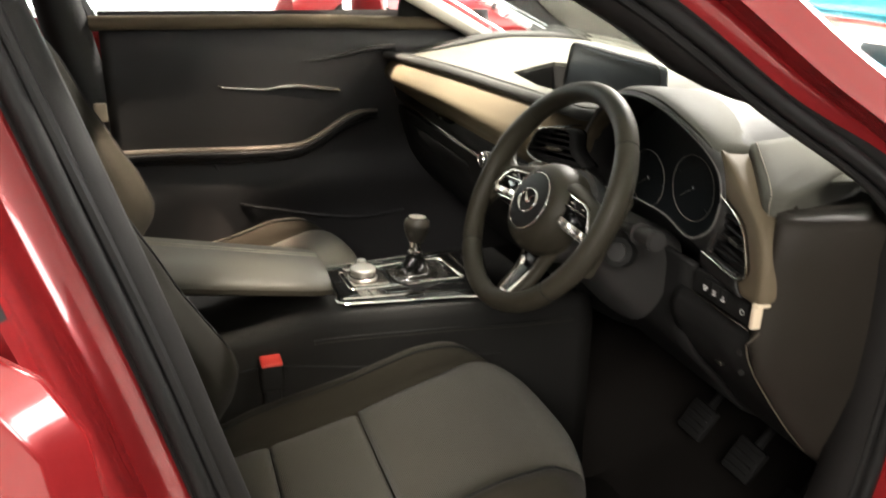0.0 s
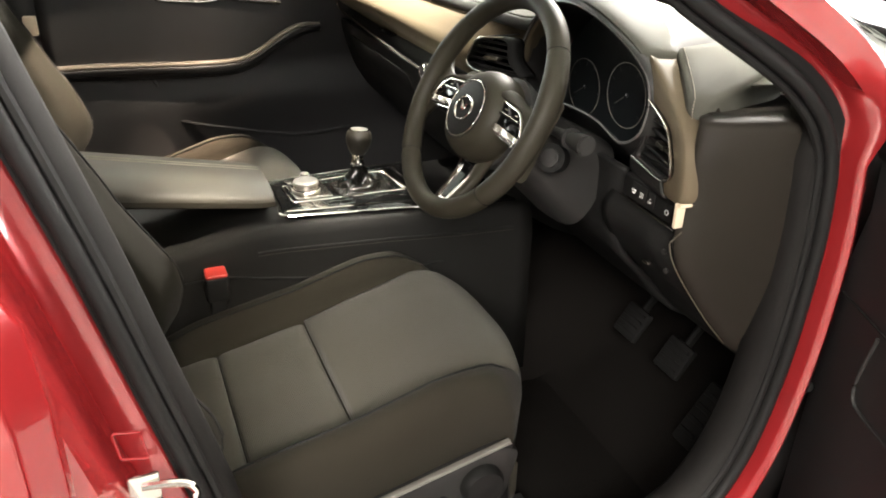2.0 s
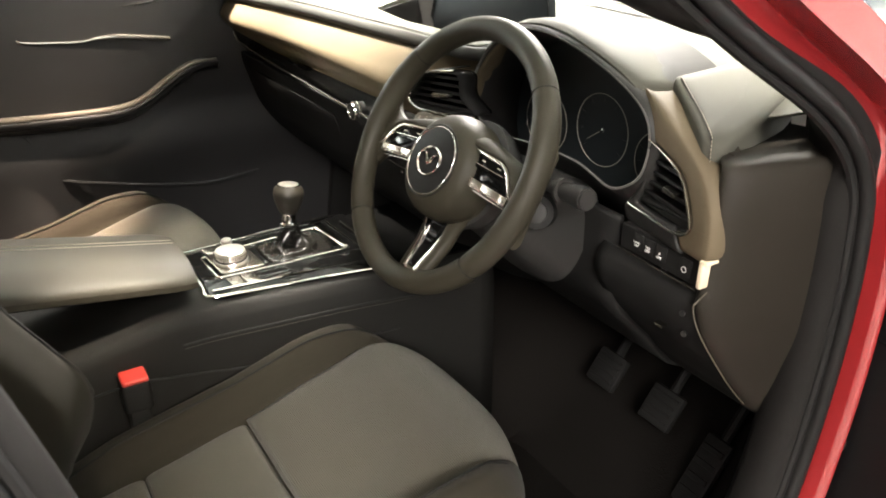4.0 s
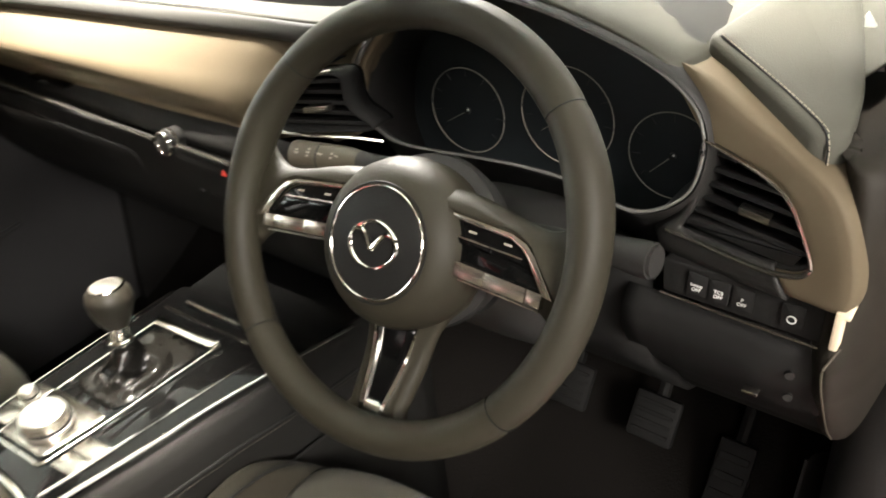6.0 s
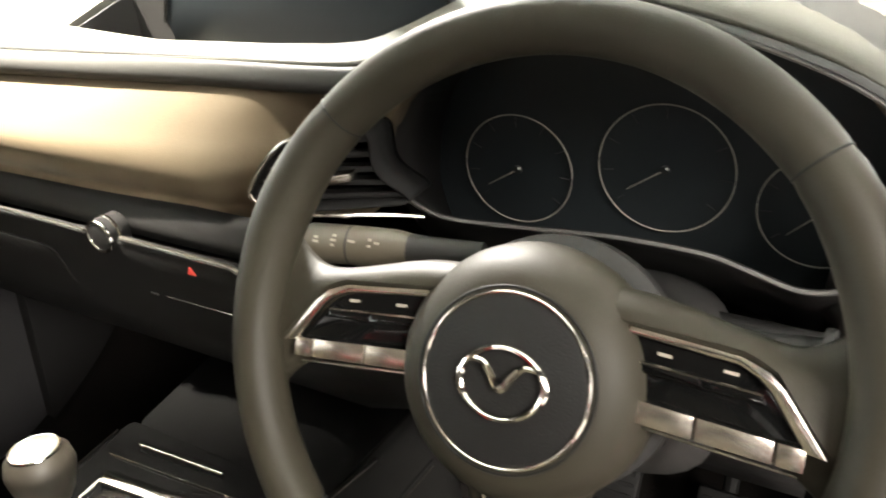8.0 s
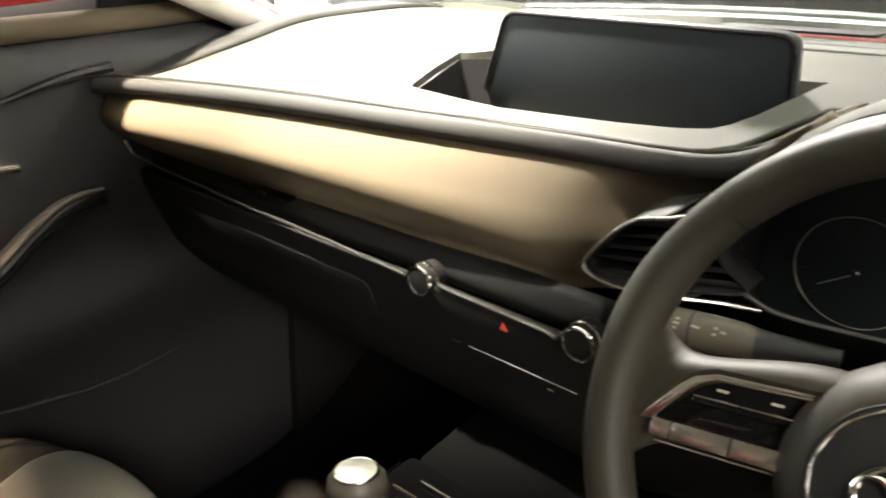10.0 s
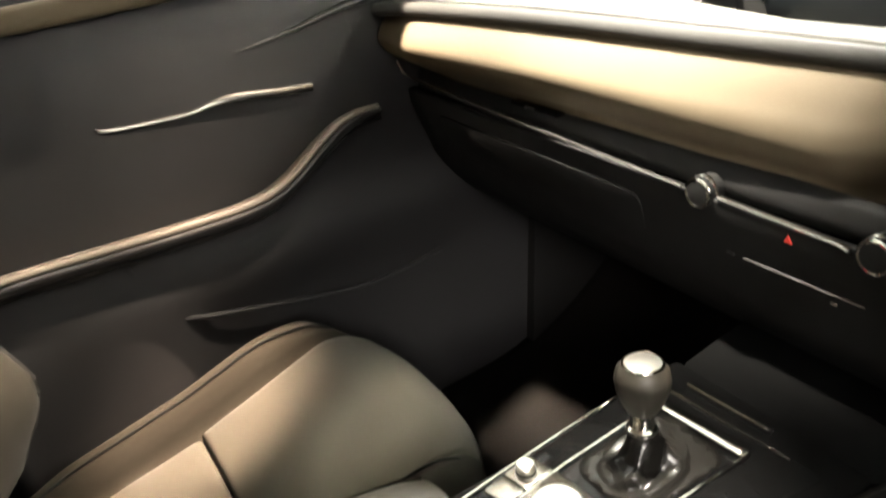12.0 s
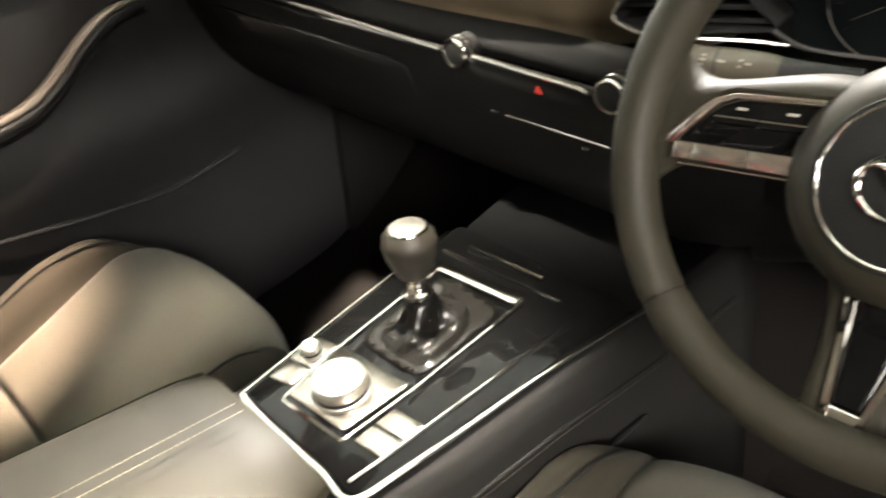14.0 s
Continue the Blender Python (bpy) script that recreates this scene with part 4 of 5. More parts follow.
part("dial_plate", slab(rounded([(-0.0315, -0.2105, 0.692), (0.0450, -0.2055, 0.692), (0.0505, -0.1320, 0.692), (-0.0425, -0.1385, 0.692)], 0.005), (0, 0, 1), 0.006, 0.0015), DIALMETAL, panel, "dark satin metal plate round the dial")
kd = part("rotary_dial", lathe([(0, 0.0), (0.0275, 0.0), (0.0280, 0.0045), (0.0250, 0.006), (0.0250, 0.0165), (0.0240, 0.0200), (0.0215, 0.0210), (0.0, 0.0210)], pose(0.008, -0.177, 0.698), 44), SILVER, panel, "knurled silver rotary dial")
part("dial_groove", tube([(0.008 + 0.0255 * math.cos(a), -0.177 + 0.0255 * math.sin(a), 0.704) for a in [2 * math.pi * i / 40 for i in range(40)]], 0.0016, 6, True), BLACK, kd)
part("dial_cap", lathe([(0, 0), (0.0212, 0), (0.0202, 0.0012), (0, 0.0015)], pose(0.008, -0.177, 0.7187), 40), SILVER, kd)
for a in range(40):
    part("dial_rib", block(0.0248, 0.0256, -0.0007, 0.0007, 0.0075, 0.0160, 0, 1, pose(0.008, -0.177, 0.698, 0, 0, 9 * a)), SATIN, kd)
for loop4 in ([(-0.068, -0.208), (-0.040, -0.2010), (-0.0425, -0.1765), (-0.0725, -0.1815)], [(-0.073, -0.1800), (-0.0427, -0.1750), (-0.0465, -0.1390), (-0.079, -0.1445)]):
    part("volume_plate", slab(rounded([(x, y, 0.6915) for x, y in loop4], 0.003), (0, 0, 1), 0.003, 0.001), DIALMETAL, panel, "dark metal switch plate")
part("volume_knob", lathe([(0, 0), (0.0105, 0), (0.0105, 0.003), (0.0088, 0.004), (0.0092, 0.012), (0.0078, 0.0138), (0, 0.0140)], pose(-0.0585, -0.163, 0.694), 28), SILVER, panel, "small silver volume knob")
part("knob_groove", tube([(-0.0585 + 0.0092 * math.cos(a), -0.163 + 0.0092 * math.sin(a), 0.6985) for a in [2 * math.pi * i / 24 for i in range(24)]], 0.0012, 6, True), BLACK, panel)
for y0 in (-0.2045, -0.1805):
    part("switch", slab(rounded([(0.0590, y0, 0.6915), (0.0925, y0 + 0.003, 0.6915), (0.0940, y0 + 0.0255, 0.6915), (0.0590, y0 + 0.0215, 0.6915)], 0.002), (0, 0, 1), 0.0040, 0.001), DIALMETAL, panel, "satin metal rocker switch")
part("cup_lid", slab(rounded([(0.0600, -0.150, 0.6915), (0.0960, -0.148, 0.6915), (0.1180, 0.045, 0.6915), (0.0640, 0.040, 0.6915)], 0.012), (0, 0, 1), 0.0012, 0.0004), PIANO, panel, "gloss black lid")
line = curve([(0.088, -0.234, 0.6940), (0.0945, -0.180, 0.6940), (0.0985, -0.13, 0.6940), (0.1055, -0.045, 0.6935), (0.110, 0.01, 0.693)], 6)
part("tray_edge", tube(line, [0.0017 - 0.0014 * step(12, 24, i) for i in range(len(line))], 6), BRIGHT, panel, "thin chrome line")
part("front_bar", tube([(-0.055, 0.0545, 0.6945), (0.048, 0.0590, 0.6945)], 0.003, 8, flat=0.6), BRIGHT, console, "short chrome bar")
part("front_line", tube([(-0.075, 0.033, 0.6930), (0.012, 0.0365, 0.6930), (0.082, 0.0410, 0.6930)], 0.0009, 6), CHROME, console)
part("front_bin", slab(rounded([(-0.086, 0.074, 0.684), (0.150, 0.070, 0.684), (0.160, 0.22, 0.684), (-0.102, 0.22, 0.684)], 0.015), (0, 0, 1), 0.0055, 0.0008), PIANO, console)

# armrest lid, rising to the rear
rows = []
for i in range(21):
    y = -0.256 - 0.42 * i / 20
    k = i / 20
    nose = math.sqrt(max(0, 1 - max(0, 1 - (i + 0.35) / 2.2) ** 2))
    zt, zb = 0.750 + 0.19 * (-0.25 - y), 0.700 + 0.15 * (-0.25 - y)
    zc, hh = (zt + zb) / 2, (zt - zb) / 2 * (0.55 + 0.45 * nose)
    xl, xr = -0.104 - 0.02 * k, 0.104 + 0.016 * k
    xc, ww = (xl + xr) / 2, (xr - xl) / 2 * (0.86 + 0.14 * nose)
    ring = []
    for j in range(32):
        b = 2 * math.pi * (j + 0.5) / 32
        c, s = math.cos(b), math.sin(b)
        x = xc + ww * math.copysign(abs(c) ** 0.28, c)
        z = zc + hh * math.copysign(abs(s) ** 0.55, s)
        if s > 0:
            z -= 0.026 * abs((x - 0.004) / 0.11) ** 1.4
            z -= 0.0030 * math.exp(-((x - 0.004) / 0.003) ** 2)
        ring.append((x, y, z))
    rows.append(ring)
lid = part("armrest_lid", grid(rows, False, True, True), LID, console, "padded armrest lid with a stitched centre seam")
for off in (-0.002, 0.010):
    stitches([(off, y, 0.7505 + 0.19 * (-0.25 - y)) for y in [-0.268 - 0.40 * i / 20 for i in range(21)]], lid, 0.005, 0.0036, 0.0007)
part("lid_latch", block(-0.013, 0.022, -0.262, -0.254, 0.704, 0.716, 0.002), BLACK, lid)

# gear lever
lever = thing("gear_lever", (0.012, -0.085, 0.70), "manual gear lever with black leather gaiter and chrome collar", "gear lever")
rows = []
for i in range(13):
    k = i / 12
    ring = []
    for j in range(32):
        b = 2 * math.pi * j / 32
        c, s = math.cos(b), math.sin(b)
        f = k ** 0.75
        w, h = 0.0515 * (1 - f) + 0.0125 * f, 0.070 * (1 - f) + 0.0125 * f
        p = 0.35 + 0.65 * k
        x = 0.003 - 0.002 * k + w * math.copysign(abs(c) ** p, c)
        y = -0.060 - 0.008 * k + h * math.copysign(abs(s) ** p, s)
        fold = math.sin(math.pi * k)
        z = 0.693 + 0.043 * k ** 2.6
        q = Vector((x, y, z))
        n1 = noise.noise(Vector((x * 42, y * 30, k * 2.4)))
        n2 = noise.noise(Vector((x * 90 + 7, y * 70, k * 4)))
        d = fold * (0.011 * n1 + 0.006 * n2)
        ring.append(q + Vector((c * d, s * d, d * 1.3)))
    rows.append(ring)
part("gaiter", grid(rows, False, True, True), material("glossy_black_leather", (0.006, 0.0056, 0.005), 0.2, grain=0.06, grain_scale=700, spec=0.25), lever, "creased black leather gaiter", angle=70, sub=1)
GK = pose(0.001, -0.068, 0.736) @ pose(0, 0, 0, -5, -3, 0)
part("collar", lathe([(0, 0), (0.0145, 0), (0.0145, 0.004), (0.012, 0.006), (0.0108, 0.022), (0.0125, 0.026), (0, 0.026)], GK, 28), BRIGHT, lever, "polished chrome collar")
part("collar_ring", tube([GK @ Vector((0.014 * math.cos(a), 0.014 * math.sin(a), 0.002)) for a in [2 * math.pi * i / 32 for i in range(32)]], 0.0014, 6, True), BLACK, lever)
knob = part("knob", lathe([(0, 0.022), (0.0145, 0.023), (0.0195, 0.032), (0.0245, 0.045), (0.0262, 0.056), (0.0245, 0.066), (0.0185, 0.0725), (0, 0.0735)], GK, 40), material("knob_leather", (0.012, 0.0105, 0.008), 0.45, grain=0.1, grain_scale=900, spec=0.22), lever, "rounded black leather knob")
part("knob_cap", lathe([(0, 0.0722), (0.0178, 0.0724), (0.0168, 0.0742), (0, 0.0752)], GK, 36), SILVER, knob, "shiny metal knob cap")
part("cap_ring", tube([GK @ Vector((0.0182 * math.cos(a), 0.0182 * math.sin(a), 0.0725)) for a in [2 * math.pi * i / 36 for i in range(36)]], 0.0014, 6, True), BRIGHT, knob)


# ---- seats ----
def seat(cx, sy, driver):
    s = thing("front_seat", (cx, sy - 0.25, 0.25), ("driver's" if driver else "passenger") + " car seat in grey ribbed cloth with plain bolsters", "seat", "front seats")

    def zi(y):
        return along([(-0.60, 0.462), (-0.45, 0.487), (-0.237, 0.534), (-0.13, 0.568), (-0.037, 0.597), (0.02, 0.608), (0.12, 0.612)], y)

    def front(x):
        return 0.070 - 0.085 * (abs(x) / 0.245) ** 2.6

    def drop(d):
        r = 0.075
        return 0.0 if d > r else r - math.sqrt(max(0.0, r * r - (r - d) ** 2))

    def lift(y):
        return 0.044 * (1 - step(-0.14, 0.05, y)) * step(-0.60, -0.40, y) + 0.004

    def surface(x, y, h):
        d = front(x) - y
        return zi(y) + h - drop(max(d, 0.0)) * 0.95

    HALF = 0.166
    sec0 = [(-0.238, -1.9), (-0.243, -0.9), (-0.240, -0.1), (-0.232, 0.55), (-0.214, 0.98), (-0.195, 0.95), (-0.178, 0.5), (-HALF, -0.1)]
    rows = []
    ts = [i / 30 * 0.88 for i in range(31)] + [0.90, 0.92, 0.94, 0.96, 0.975, 0.985, 0.993, 0.998, 1.0]
    prof = [(a, b) for a, b in sec0] + [(-0.12, -0.25), (0, -0.3), (0.12, -0.25)] + [(-a, b) for a, b in sec0[::-1]]
    prof = [(q.x, q.z) for q in curve([(a, 0, b) for a, b in prof], 3)]
    for t in ts:
        row = []
        for a, b in prof:
            y = -0.58 + (front(a) + 0.58) * t
            u = lift(y)
            h = u * b if b > 0 else (0.05 * b if abs(a) < 0.2 else 0.075 * b)
            row.append(Vector((cx + a, sy + y, surface(a, y, h))))
        rows.append(row)
    rows.append([Vector((q.x, q.y - 0.004, min(q.z, 0.46))) for q in rows[-1]])
    cush = part("cushion", grid(rows), CLOTH, s, "plain grey cloth cushion sides", 0.01, 70)

    def patch(y0, y1, name, whole=False):
        rr = []
        for i in range(29):
            u = i / 28
            row = []
            for j in range(29):
                v = 2 * j / 28 - 1
                x = v * (HALF + 0.004)
                ye = min(y1, front(x) - 0.001) if whole else y1
                y = y0 + (ye - y0) * u
                rear = abs(2 * u - 1) ** 9 if not (whole and u > 0.5) else 0.0
                puff = (1 - rear) * (1 - abs(v) ** 9)
                h = -0.008 + 0.0095 * puff - 0.003 * (1 - v * v)
                h += 0.0016 * noise.noise(Vector((v * 2.2 + cx * 3, y * 10, 3)))
                row.append((cx + x, sy + y, surface(x, y, h) + (0.003 if whole else 0)))
            rr.append(row)
        return part(name, grid(rr), FABRIC, cush, "ribbed grey cloth panel", 0.006, 60)

    patch(-0.394, -0.238, "seat_panel")
    patch(-0.236, 0.2, "seat_panel", True)
    patch(-0.56, -0.396, "seat_panel")
    for sd in (-1, 1):
        seam = []
        for i in range(27):
            y = -0.52 + 0.53 * i / 26
            seam.append((cx + sd * (0.195 - 0.010 * step(-0.12, 0.02, y)), sy + y, surface(0.195, y, lift(y) * 0.96 + 0.0012)))
        part("piping", tube(seam, 0.0019, 6), BLACK, cush)

    # back: the bolsters stand proud of the middle
    BOL = [(0.44, -0.50), (0.52, -0.452), (0.57, -0.415), (0.62, -0.402), (0.66, -0.412), (0.70, -0.438), (0.78, -0.505), (0.83, -0.537), (0.96, -0.605), (1.06, -0.645), (1.20, -0.73), (1.28, -0.79)]
    if driver:
        BOL = [(z, y - 0.030 * step(0.44, 0.54, z) * step(0.84, 0.68, z)) for z, y in BOL]
    CEN = [(0.44, -0.505), (0.60, -0.520), (0.80, -0.595), (1.0, -0.675), (1.2, -0.755), (1.28, -0.80)]

    def shift(z):
        return sy if driver else along([(0.40, -0.24), (0.61, -0.185), (0.69, -0.125), (0.78, -0.085), (0.90, -0.08), (1.3, -0.08)], z)

    rows = []
    for i in range(40):
        z = 0.44 + 0.84 * i / 39
        o = 0.245 - 0.015 * step(0.60, 0.44, z) - 0.06 * step(0.95, 1.27, z)
        w = 0.155 - 0.02 * step(0.9, 1.2, z)
        yb, yc = along(BOL, z) + shift(z), along(CEN, z) + shift(z)
        sec = [(-o + 0.03, yc - 0.10), (-o - 0.002, yc - 0.05), (-o - 0.004, (yb + yc) / 2), (-o + 0.008, yb - 0.012), (-o + 0.028, yb), (-o + 0.05, yb - 0.012), (-w - 0.006, (yb + yc) / 2), (-w + 0.004, yc - 0.004), (-w + 0.025, yc - 0.014), (0, yc - 0.014)]
        sec = sec + [(-a, b) for a, b in sec[-2::-1]]
        rows.append([Vector((cx + q.x, q.y, z)) for q in curve([(a, b, 0) for a, b in sec], 3)])
    back = part("backrest", grid(rows), CLOTH, s, "reclined backrest with raised side bolsters", 0.012, 70)
    part("backrest_shell", grid([[(cx + x * (0.235 - 0.05 * step(0.95, 1.27, z)), along(CEN, z) + shift(z) - 0.11 - 0.02 * (1 - x * x), z) for x in (-1, -0.6, -0.2, 0.2, 0.6, 1)] for z in [0.42 + 0.86 * i / 12 for i in range(13)]]), BLACK, back, "", 0.01)
    rr = []
    for i in range(23):
        z = 0.50 + 0.70 * i / 22
        u = i / 22
        w = 0.155 - 0.02 * step(0.9, 1.2, z)
        rr.append([(cx + v * (w + 0.004), along(CEN, z) + shift(z) - 0.012 + 0.014 * (1 - abs(2 * u - 1) ** 7) * (1 - abs(v) ** 7), z) for v in [2 * j / 16 - 1 for j in range(17)]])
    part("back_panel", grid(rr), FABRIC, back, "ribbed grey cloth panel", 0.006, 60)
    for sd in (-1, 1):
        part("piping", tube([(cx + sd * (0.219 - 0.06 * step(0.95, 1.27, z)), along(BOL, z) + shift(z) + 0.001, z) for z in [0.54 + 0.64 * i / 30 for i in range(31)]], 0.0022, 6), BEAD, back)
    hr = part("headrest", block(cx - 0.13, cx + 0.13, sy - 0.90, sy - 0.79, 1.31, 1.47, 0.04, 4), CLOTH, s)
    for sd in (-0.06, 0.06):
        part("headrest_post", tube([(cx + sd, sy - 0.80, 1.22), (cx + sd, sy - 0.845, 1.36)], 0.007, 8), CHROME, hr)
    # base, rails and side cover
    part("base", block(cx - 0.20, cx + 0.20, sy - 0.5, sy + 0.02, 0.30, 0.44, 0.02), BLACK, s)
    for sd in (-0.18, 0.18):
        part("rail", block(cx + sd - 0.02, cx + sd + 0.02, sy - 0.5, sy + 0.06, 0.245, 0.305, 0.004), DARKGREY, s)
    o = cx + (0.235 if driver else -0.235)
    sx = 1 if driver else -1
    cover = part("side_cover", slab(rounded([(o, sy - 0.50, 0.42), (o, sy - 0.25, 0.468), (o, sy - 0.04, 0.520), (o, sy - 0.01, 0.505), (o, sy - 0.03, 0.42), (o, sy - 0.10, 0.37), (o, sy - 0.50, 0.36)], 0.02), (sx, 0, 0), 0.028, 0.006), DARKGREY, s, "dark plastic seat side cover")
    part("cover_edge", tube([(o + sx * 0.02, sy - 0.48, 0.428), (o + sx * 0.026, sy - 0.25, 0.474), (o + sx * 0.026, sy - 0.03, 0.527)], 0.006, 8, flat=0.7), material("grey_seat_trim", (0.10, 0.095, 0.085), 0.45, grain=0.1), cover)
    part("recline_knob", lathe([(0, 0), (0.034, 0), (0.034, 0.010), (0.029, 0.018), (0, 0.02)], pose(o + sx * 0.028, sy - 0.075, 0.463, 0, 90 * sx, 0), 28), BLACK, cover, "round black plastic adjuster")
    part("height_lever", slab(rounded([(o + sx * 0.03, sy - 0.36, 0.405), (o + sx * 0.03, sy - 0.20, 0.450), (o + sx * 0.03, sy - 0.13, 0.462), (o + sx * 0.03, sy - 0.14, 0.436), (o + sx * 0.03, sy - 0.36, 0.375)], 0.012), (sx, 0, 0), 0.018, 0.005), BLACK, cover, "long black height lever")
    return s


seat(0.382, -0.006, True)
seat(-0.396, -0.152, False)

buckle = thing("seat_belt_buckle", (0.152, -0.380, 0.55), "black seat belt buckle with an orange-red release button", "seat belt buckle")
part("stalk", block(0.138, 0.166, -0.396, -0.366, 0.44, 0.60, 0.006), BLACK, buckle)
part("casing", block(0.133, 0.171, -0.402, -0.360, 0.570, 0.621, 0.007, 3), BLACK, buckle)
part("release_button", block(0.1335, 0.1705, -0.400, -0.362, 0.6185, 0.6265, 0.0038, 3), BELT, buckle, "orange-red release button")


# ---- cabin floor and pedals ----
cabin = thing("cabin_floor", (0, 0, 0.2), "dark carpeted car floor and footwells", "carpet", kind="structure")
rows = []
for i in range(29):
    x = -0.74 + 1.48 * i / 28
    t = 0.10 * step(0.22, 0.10, abs(x))
    rows.append(curve([(x, -1.0, 0.27 + t), (x, -0.4, 0.25 + t), (x, 0.15, 0.25 + t), (x, 0.35, 0.29 + t), (x, 0.55, 0.42 + t), (x, 0.75, 0.66), (x, 0.85, 0.95)], 5))
part("carpet", grid(rows), CARPET, cabin, "dark loop carpet", 0.01)
for sx in (-1, 1):
    part("footwell_side", slab([(sx * 0.712, 0.30, 0.2), (sx * 0.712, 0.95, 0.2), (sx * 0.712, 0.95, 0.97), (sx * 0.712, 0.39, 0.97)], (sx, 0, 0), 0.03, 0.004), BLACK, cabin)
part("firewall", slab([(-0.76, 0.84, 0.4), (0.76, 0.84, 0.4), (0.76, 0.84, 1.0), (-0.76, 0.84, 1.0)], (0, 1, 0), 0.03), BLACK, cabin)
part("floor_pan", block(-0.85, 0.85, -2.0, 0.95, 0.17, 0.21, 0.01), BLACK, cabin)
part("floor_mat", slab(rounded([(0.20, -0.12, 0.252), (0.66, -0.12, 0.252), (0.66, 0.28, 0.270), (0.22, 0.28, 0.270)], 0.04), (0, 0, 1), 0.008, 0.003), CARPET, cabin)
rows = []
for i in range(9):
    y = -0.06 + 0.42 * i / 8
    rows.append(curve([(-0.165, y, 0.30), (-0.150, y, 0.42), (-0.125, y, 0.52), (-0.108, y, 0.60)], 4))
part("tunnel_side", grid(rows), CARPET, cabin, "", 0.008)
for x, y, z, w, h, n in ((0.44, 0.44, 0.43, 0.035, 0.035, "brake_pedal"), (0.30, 0.44, 0.43, 0.035, 0.035, "clutch_pedal"), (0.56, 0.42, 0.38, 0.026, 0.065, "accelerator_pedal")):
    m = pose(x, y, z, -35, 0, 0)
    pd = thing(n, (x, y, z), "black rubber-faced car pedal", "pedal", "pedals")
    part("pad", block(-w, w, -0.008, 0.008, -h, h, 0.005, 2, m), BLACK, pd)
    part("arm", tube([m @ Vector((0, 0.01, 0)), (x, y + 0.12, z + 0.16), (x, y + 0.10, z + 0.30)], 0.009, 8), BLACK, pd)
    for i in range(4):
        part("rib", block(-w * 0.8, w * 0.8, -0.011, -0.007, -h * 0.7 + i * h * 0.42, -h * 0.7 + i * h * 0.42 + h * 0.16, 0.001, 1, m), BLACK, pd)
rest = thing("foot_rest", (0.66, 0.40, 0.40), "ribbed black foot rest beside the sill", "foot rest")
part("rest_plate", slab(rounded([(0.66, 0.33, 0.34), (0.66, 0.42, 0.505), (0.705, 0.45, 0.505), (0.70, 0.36, 0.33)], 0.01), (-0.6, -0.7, 0.4), 0.012, 0.004), RUBBER, rest)
for i in range(5):
    a, b = Vector((0.655 + i * 0.009, 0.332 + i * 0.006, 0.345)), Vector((0.652 + i * 0.010, 0.412 + i * 0.007, 0.495))
    part("rib", tube([a, b], 0.0028, 6), DARKGREY, rest)


# ---- passenger door ----
pdoor = thing("passenger_door", (-0.78, -0.2, 0.5), "closed passenger door with dark trim, chrome lever and armrest", "car door")


def door_x(y, z):
    x = -0.745 + 0.012 * step(0.72, 0.86, z) * step(1.11, 0.93, z)
    x += 0.03 * step(0.80, 0.66, z)
    x -= 0.05 * step(1.05, 1.13, z)
    x -= 0.03 * step(0.72, 0.56, z) * step(-0.42, -0.28, y)
    return x


rows = []
for i in range(41):
    y = -0.64 + 1.04 * i / 40
    rows.append([(door_x(y, z), y, z) for z in [0.20 + 0.935 * j / 50 for j in range(51)]])
part("door_card", grid(rows), DOORCARD, pdoor, "dark grained door card", 0.01, 60)
part("belt_top", tube([(-0.752, -0.66 + 0.98 * i / 10, 1.112 - 0.012 * step(0.5, 1, i / 10)) for i in range(11)], 0.018, 10), BROWN, pdoor, "soft window ledge")
ARM = curve([(-0.70, -0.64, 0.797), (-0.69, -0.50, 0.799), (-0.682, -0.30, 0.794), (-0.678, -0.19, 0.797), (-0.680, -0.13, 0.816), (-0.69, -0.06, 0.856), (-0.70, -0.005, 0.876), (-0.71, 0.05, 0.876)], 6)
rows, under = [], []
for i, q in enumerate(ARM):
    k = i / (len(ARM) - 1)
    f = 1 - 0.5 * step(0.75, 1, k)
    rows.append([q + Vector((a * f, 0, b * f)) for a, b in ((-0.06, -0.012), (-0.028, -0.001), (-0.011, 0.0055), (-0.002, 0.0045), (0.001, 0.0), (0.0, -0.0045), (-0.004, -0.007))])
    under.append([q + Vector((a * f, 0, b * f)) for a, b in ((0.001, -0.006), (0.003, -0.010), (-0.004, -0.022), (-0.022, -0.034), (-0.06, -0.048))])
part("armrest", grid(rows), material("door_armrest_vinyl", (0.15, 0.128, 0.105), 0.36, grain=0.2, grain_scale=700), pdoor, "smooth door armrest ledge", 0.004, 60)
part("armrest_base", grid(under), DOORCARD, pdoor, "", 0.004, 60)
part("armrest_seam", tube([q + Vector((0.0, 0, -0.022)) for q in ARM], 0.0018, 6), BLACK, pdoor)
# black sheet just proud of the card, standing for shade under the armrest
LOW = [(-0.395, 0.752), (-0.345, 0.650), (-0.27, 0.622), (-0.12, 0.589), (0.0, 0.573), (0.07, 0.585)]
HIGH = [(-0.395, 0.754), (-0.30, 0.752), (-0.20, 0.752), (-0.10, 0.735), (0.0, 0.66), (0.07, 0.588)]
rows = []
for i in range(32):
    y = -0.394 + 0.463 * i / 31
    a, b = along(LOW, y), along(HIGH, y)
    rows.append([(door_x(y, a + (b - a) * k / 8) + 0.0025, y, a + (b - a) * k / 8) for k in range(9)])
part("pocket_recess", grid(rows), BLACK, pdoor, "black sheet standing for the shade in the door pocket's mouth", 0.002, 60)
